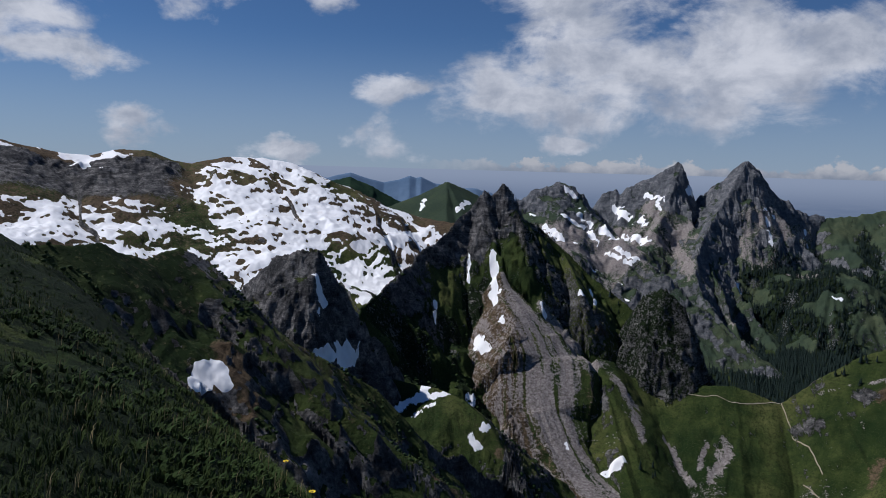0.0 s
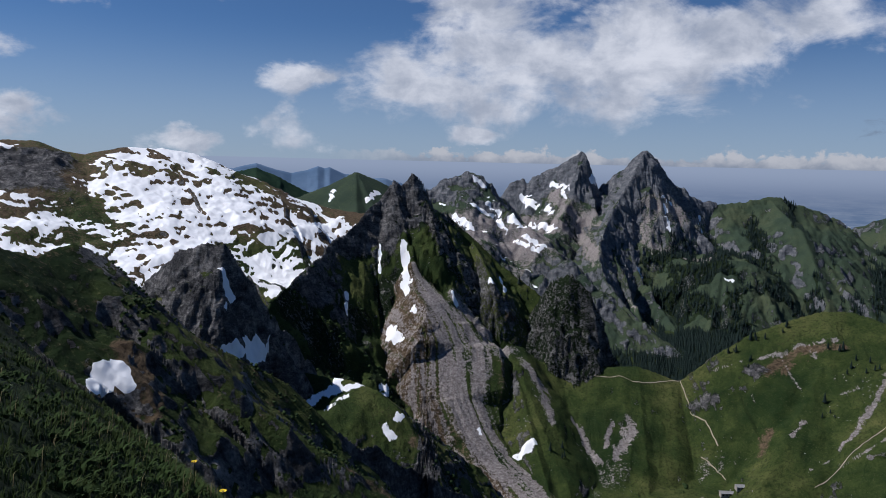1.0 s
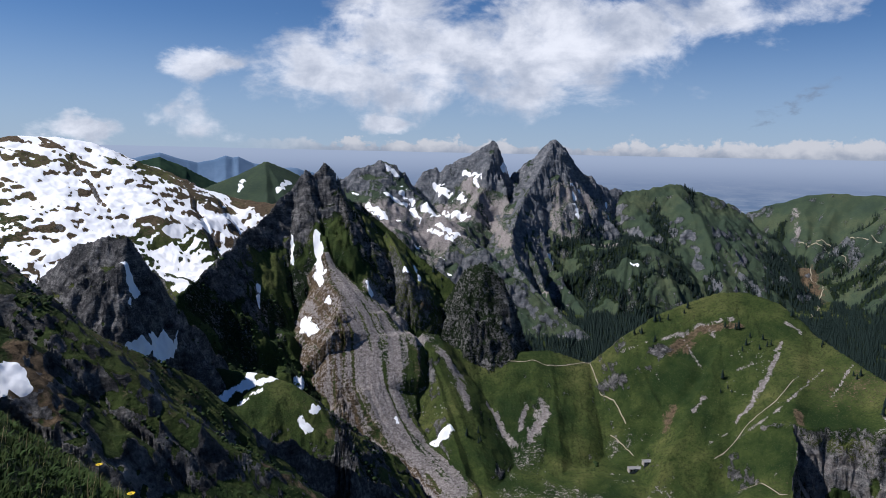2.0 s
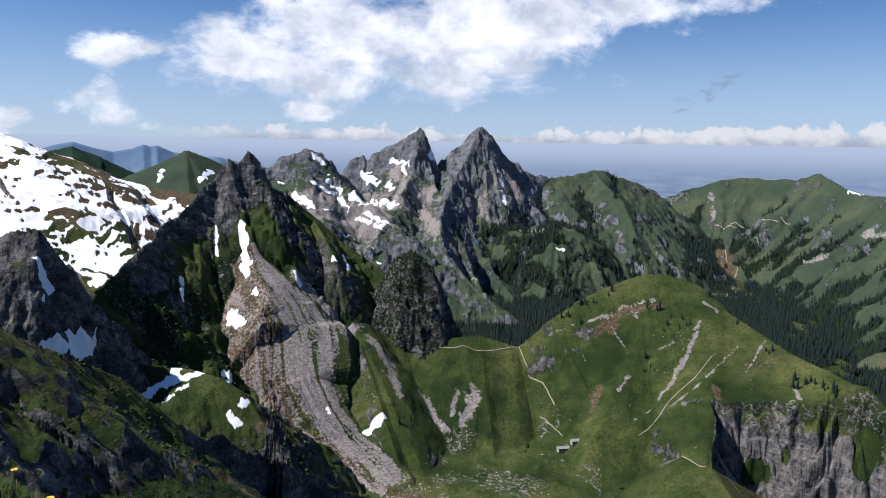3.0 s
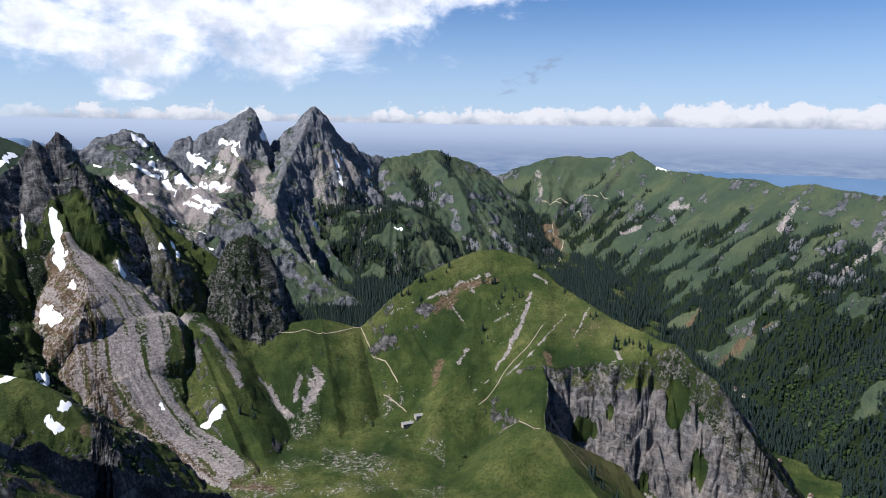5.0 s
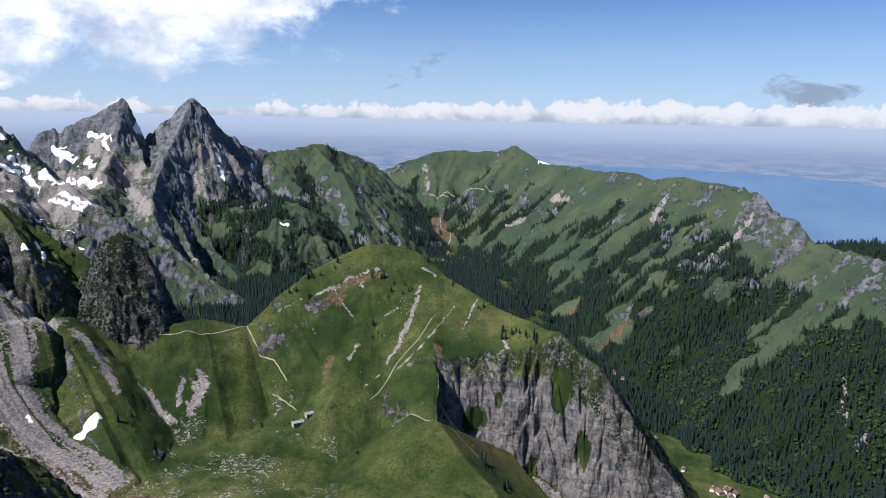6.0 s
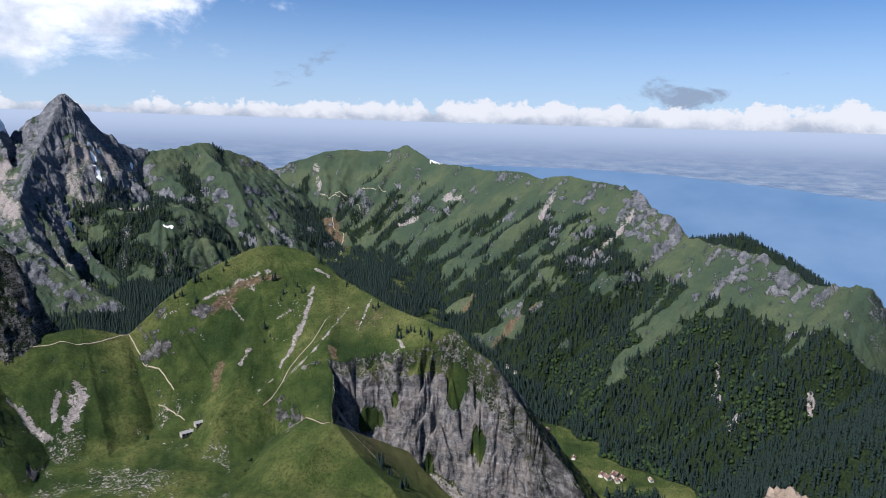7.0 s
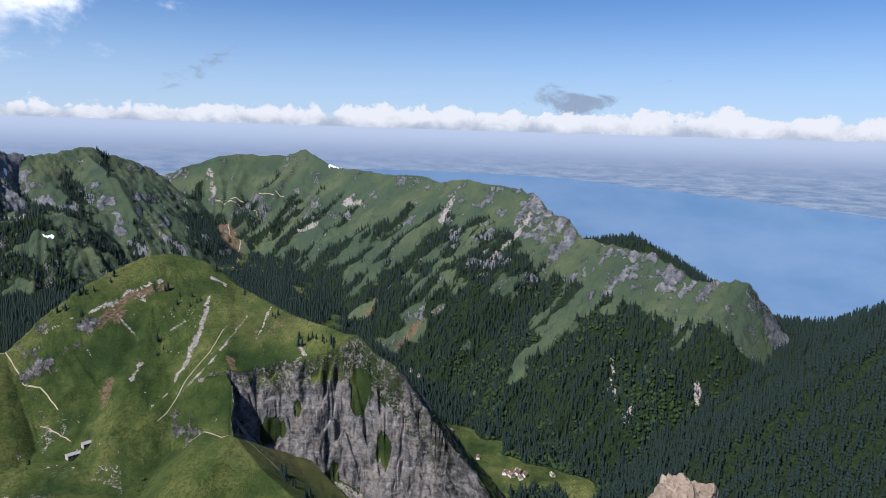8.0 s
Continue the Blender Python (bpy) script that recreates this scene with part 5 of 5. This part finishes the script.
put(house("alpine_hut", "long low stone hut with a pale grey sheet roof", "hut", "huts on the alp", 16, 7, 2.6, 1.3, WALLS, METAL, True, 0.6, 4), 29.88, 815, -8)
put(house("alpine_hut", "low stone cowshed with a weathered grey roof", "hut", "huts on the alp", 11, 7, 2.4, 1.3, WALLS, METAL, False, 0.6, 3), 30.78, 815, -8)
rng = random.Random(31)
for b, r, turn, size in ((63.5, 1128, 10, 0.8), (64.0, 1122, 60, 0.95), (64.4, 1130, 15, 0.9), (64.8, 1116, 40, 0.75), (64.6, 1138, 80, 0.8), (65.1, 1124, 5, 0.8), (55.4, 1560, 30, 0.8), (56.2, 1530, 70, 0.9), (61.2, 1190, 20, 0.7), (67.4, 1140, 50, 0.7), (58.9, 1290, 10, 0.7)):
    put(house("farmhouse", "small pale village house with a brown roof", "house", "village houses", 13 * size, 9 * size, 5.0 * size, 2.8 * size, PLASTER, TILES if rng.random() < 0.7 else WOOD, True, 0.9, 2), b, r, turn)


# ---- grass, herbs and flowers on the near slope ----
GRASS, HERB, DRY, YELLOW = (plain("grass_blades", (0.030, 0.046, 0.011), 0.9, 12.0, 0.5), plain("herb_leaves", (0.026, 0.046, 0.012), 0.9, 9.0, 0.45), plain("dry_stalks", (0.17, 0.145, 0.075), 0.7, 12.0, 0.4), plain("yellow_petals", (0.72, 0.52, 0.03), 0.6, 20.0, 0.15))


def blades_shape(rng, number, spread_, lean, thick):
    """A tuft of bent, tapering blades one unit high."""
    v, f = [], []
    for _ in range(number):
        a, out, h = rng.uniform(0, 6.28), rng.uniform(0, spread_), rng.uniform(0.55, 1.0)
        x, y = out * math.cos(a), out * math.sin(a)
        bend = rng.uniform(0.3, 1.0) * lean
        px_, py_ = -math.sin(a) * thick, math.cos(a) * thick
        i = len(v)
        v += [(x - px_, y - py_, -0.1), (x + px_, y + py_, -0.1), (x + px_ * 0.8 + bend * 0.35 * math.cos(a), y + py_ * 0.8 + bend * 0.35 * math.sin(a), h * 0.6),
              (x - px_ * 0.8 + bend * 0.35 * math.cos(a), y - py_ * 0.8 + bend * 0.35 * math.sin(a), h * 0.6), (x + bend * math.cos(a), y + bend * math.sin(a), h * rng.uniform(0.75, 1.0))]
        f += [(i, i + 1, i + 2), (i, i + 2, i + 3), (i + 3, i + 2, i + 4)]
    return np.array(v), np.array(f)


rng = random.Random(41)
TUFTS = [blades_shape(rng, 7, 0.35, 0.7, 0.045) for _ in range(6)]
HERBS = [blades_shape(rng, 7, 0.2, 0.9, 0.17) for _ in range(6)]
STALKS = [blades_shape(rng, 4, 0.3, 0.35, 0.02) for _ in range(4)]


def near_places(number, seed, low=3.0, high=60.0):
    """Places on the near slope, thinning out with distance."""
    r = np.random.RandomState(seed)
    rr = low * (high / low) ** r.rand(number)
    bb = np.radians(r.uniform(-38, 6, number))
    x, y = rr * np.sin(bb), rr * np.cos(bb)
    z, which, _, _ = heights(x, y)
    keep = which == NAMES.index("summit")
    return np.stack([x, y, z], -1)[keep], rr[keep], r


p, rr, r = near_places(10000, 61)
clump = fbm(p[:, 0] / 2.2, p[:, 1] / 2.2, 3, 600)
keep = clump > -0.25
planted("grass", p[keep], (r.uniform(0.05, 0.13, len(p)) * (1 + 0.012 * rr))[keep], TUFTS, GRASS, "dark green mountain grass on the near slope", "grass", 1.0, 8)
p, rr, r = near_places(8000, 62)
keep = fbm(p[:, 0] / 1.6, p[:, 1] / 1.6, 3, 610) > 0.05
planted("herbs", p[keep], (r.uniform(0.03, 0.09, len(p)) * (1 + 0.010 * rr))[keep], HERBS, HERB, "broad-leaved green alpine herbs on the near slope", "plants", 1.3, 9)
p, rr, r = near_places(1500, 63)
planted("dry_grass", p, r.uniform(0.1, 0.24, len(p)), STALKS, DRY, "pale dry grass stalks on the near slope", "grass", 1.0, 10)


def flower(height, seed):
    """A yellow flower: stem, disc and petals."""
    r = random.Random(seed)
    top = tagged(new("yellow_flower"), "small yellow flower in the near grass", "flower", "yellow flowers")
    bm = bmesh.new()
    bmesh.ops.create_cone(bm, cap_ends=True, segments=5, radius1=0.006, radius2=0.004, depth=height, matrix=Matrix.Translation((0, 0, height / 2)))
    part("stem", bm, HERB, top)
    bm = bmesh.new()
    bmesh.ops.create_uvsphere(bm, u_segments=8, v_segments=5, radius=0.014, matrix=Matrix.Translation((0, 0, height)) @ Matrix.Diagonal((1, 1, 0.6, 1)))
    part("flower_head", bm, DRY, top)
    for i in range(8):
        bm = bmesh.new()
        m = Matrix.Translation((0, 0, height)) @ Matrix.Rotation(i * math.pi / 4, 4, "Z") @ Matrix.Rotation(-0.25, 4, "Y")
        q = [bm.verts.new(m @ Vector(c)) for c in ((0.008, -0.006, 0), (0.03, -0.014, 0.004), (0.042, 0, 0.0), (0.03, 0.014, 0.004), (0.008, 0.006, 0))]
        bm.faces.new(q)
        bmesh.ops.solidify(bm, geom=bm.faces[:], thickness=0.002)
        part("petal", bm, YELLOW, top)
    return top


first = flower(0.28, 1)
for i, (b, r_) in enumerate(((-9.9, 7.2), (-12.0, 9.0))):
    put(first if i == 0 else copy_thing(first, pose(0, 0, 0)), b, r_, 40 * i)


# ---- the near rock ----
LIMESTONE = plain("weathered_limestone", (0.21, 0.165, 0.125), 0.9, 5.0, 0.6, 0.15)


def boulder(size, seed):
    """A weathered, cracked limestone block."""
    bm = bmesh.new()
    bmesh.ops.create_icosphere(bm, subdivisions=5, radius=1.0)
    for q in bm.verts:
        d = q.co.normalized()
        block = max(abs(d.x), abs(d.y), abs(d.z))
        k = 0.75 / block * 0.55 + 0.45
        k *= 1 + 0.22 * noise.fractal(d * 2.1 + Vector((seed, 0, 0)), 1.0, 2.0, 5) + 0.16 * abs(noise.noise(d * 5.0)) + 0.07 * noise.noise(d * 13.0 + Vector((0, seed, 0))) + 0.035 * noise.noise(d * 29.0)
        q.co = Vector((d.x * size[0], d.y * size[1], d.z * size[2])) * k
    return bm


for i, (b, r_, size) in enumerate(((77.7, 15.0, (0.75, 0.7, 0.85)), (76.6, 15.4, (0.45, 0.5, 0.6)), (79.0, 15.3, (0.5, 0.5, 0.55)))):
    mesh = bpy.data.meshes.new("boulder")
    bm = boulder(size, 3.7 * i)
    bm.to_mesh(mesh)
    bm.free()
    mesh.materials.append(LIMESTONE)
    put(tagged(new("boulder", mesh), "sunlit tan limestone boulder on the summit rib", "rock", "summit boulders"), b, r_, 30 * i)

# blocks of rubble fallen on the basin floor
x, y = scatter(mass("valley", "knoll", "spur") * smooth(0.15, 0.7, fbm(GX / 60, GY / 60, 3, 331)) * smooth(880, 760, GR) * smooth(9, 12, GB) * smooth(24, 18, GB), 1 / 14, 81, r0=600, r1=880)
planted("rubble", stand(x[:2500], y[:2500]), np.random.RandomState(8).uniform(0.5, 2.0, min(2500, len(x))), BUSHES, plain("fallen_stone", (0.27, 0.255, 0.235), 0.9, 1.0), "pale fallen rocks strewn below the scree", "rubble", 1.0, 12)
x, y = scatter((scree > 0.55) * mass("peak", "valley", "spur"), 1 / 60, 82, r0=600, r1=1000)
planted("rubble", stand(x[:3000], y[:3000]), np.random.RandomState(9).uniform(0.6, 2.2, min(3000, len(x))), BUSHES, bpy.data.materials["fallen_stone"], "grey rocks strewn over the scree slope", "rubble", 1.0, 13)
x, y = scatter(mass("knoll") * (WALL < 0.1) * smooth(0.2, 0.7, fbm(GX / 22, GY / 22, 4, 361)) * smooth(33, 36, GB) * smooth(41, 38, GB) * smooth(1010, 960, GR), 1 / 30, 83, r0=840, r1=1020)
planted("rubble", stand(x[:700], y[:700]), np.random.RandomState(10).uniform(0.4, 1.5, min(700, len(x))), BUSHES, bpy.data.materials["fallen_stone"], "pale rock outcrops in the grassy slope", "rubble", 1.1, 14)
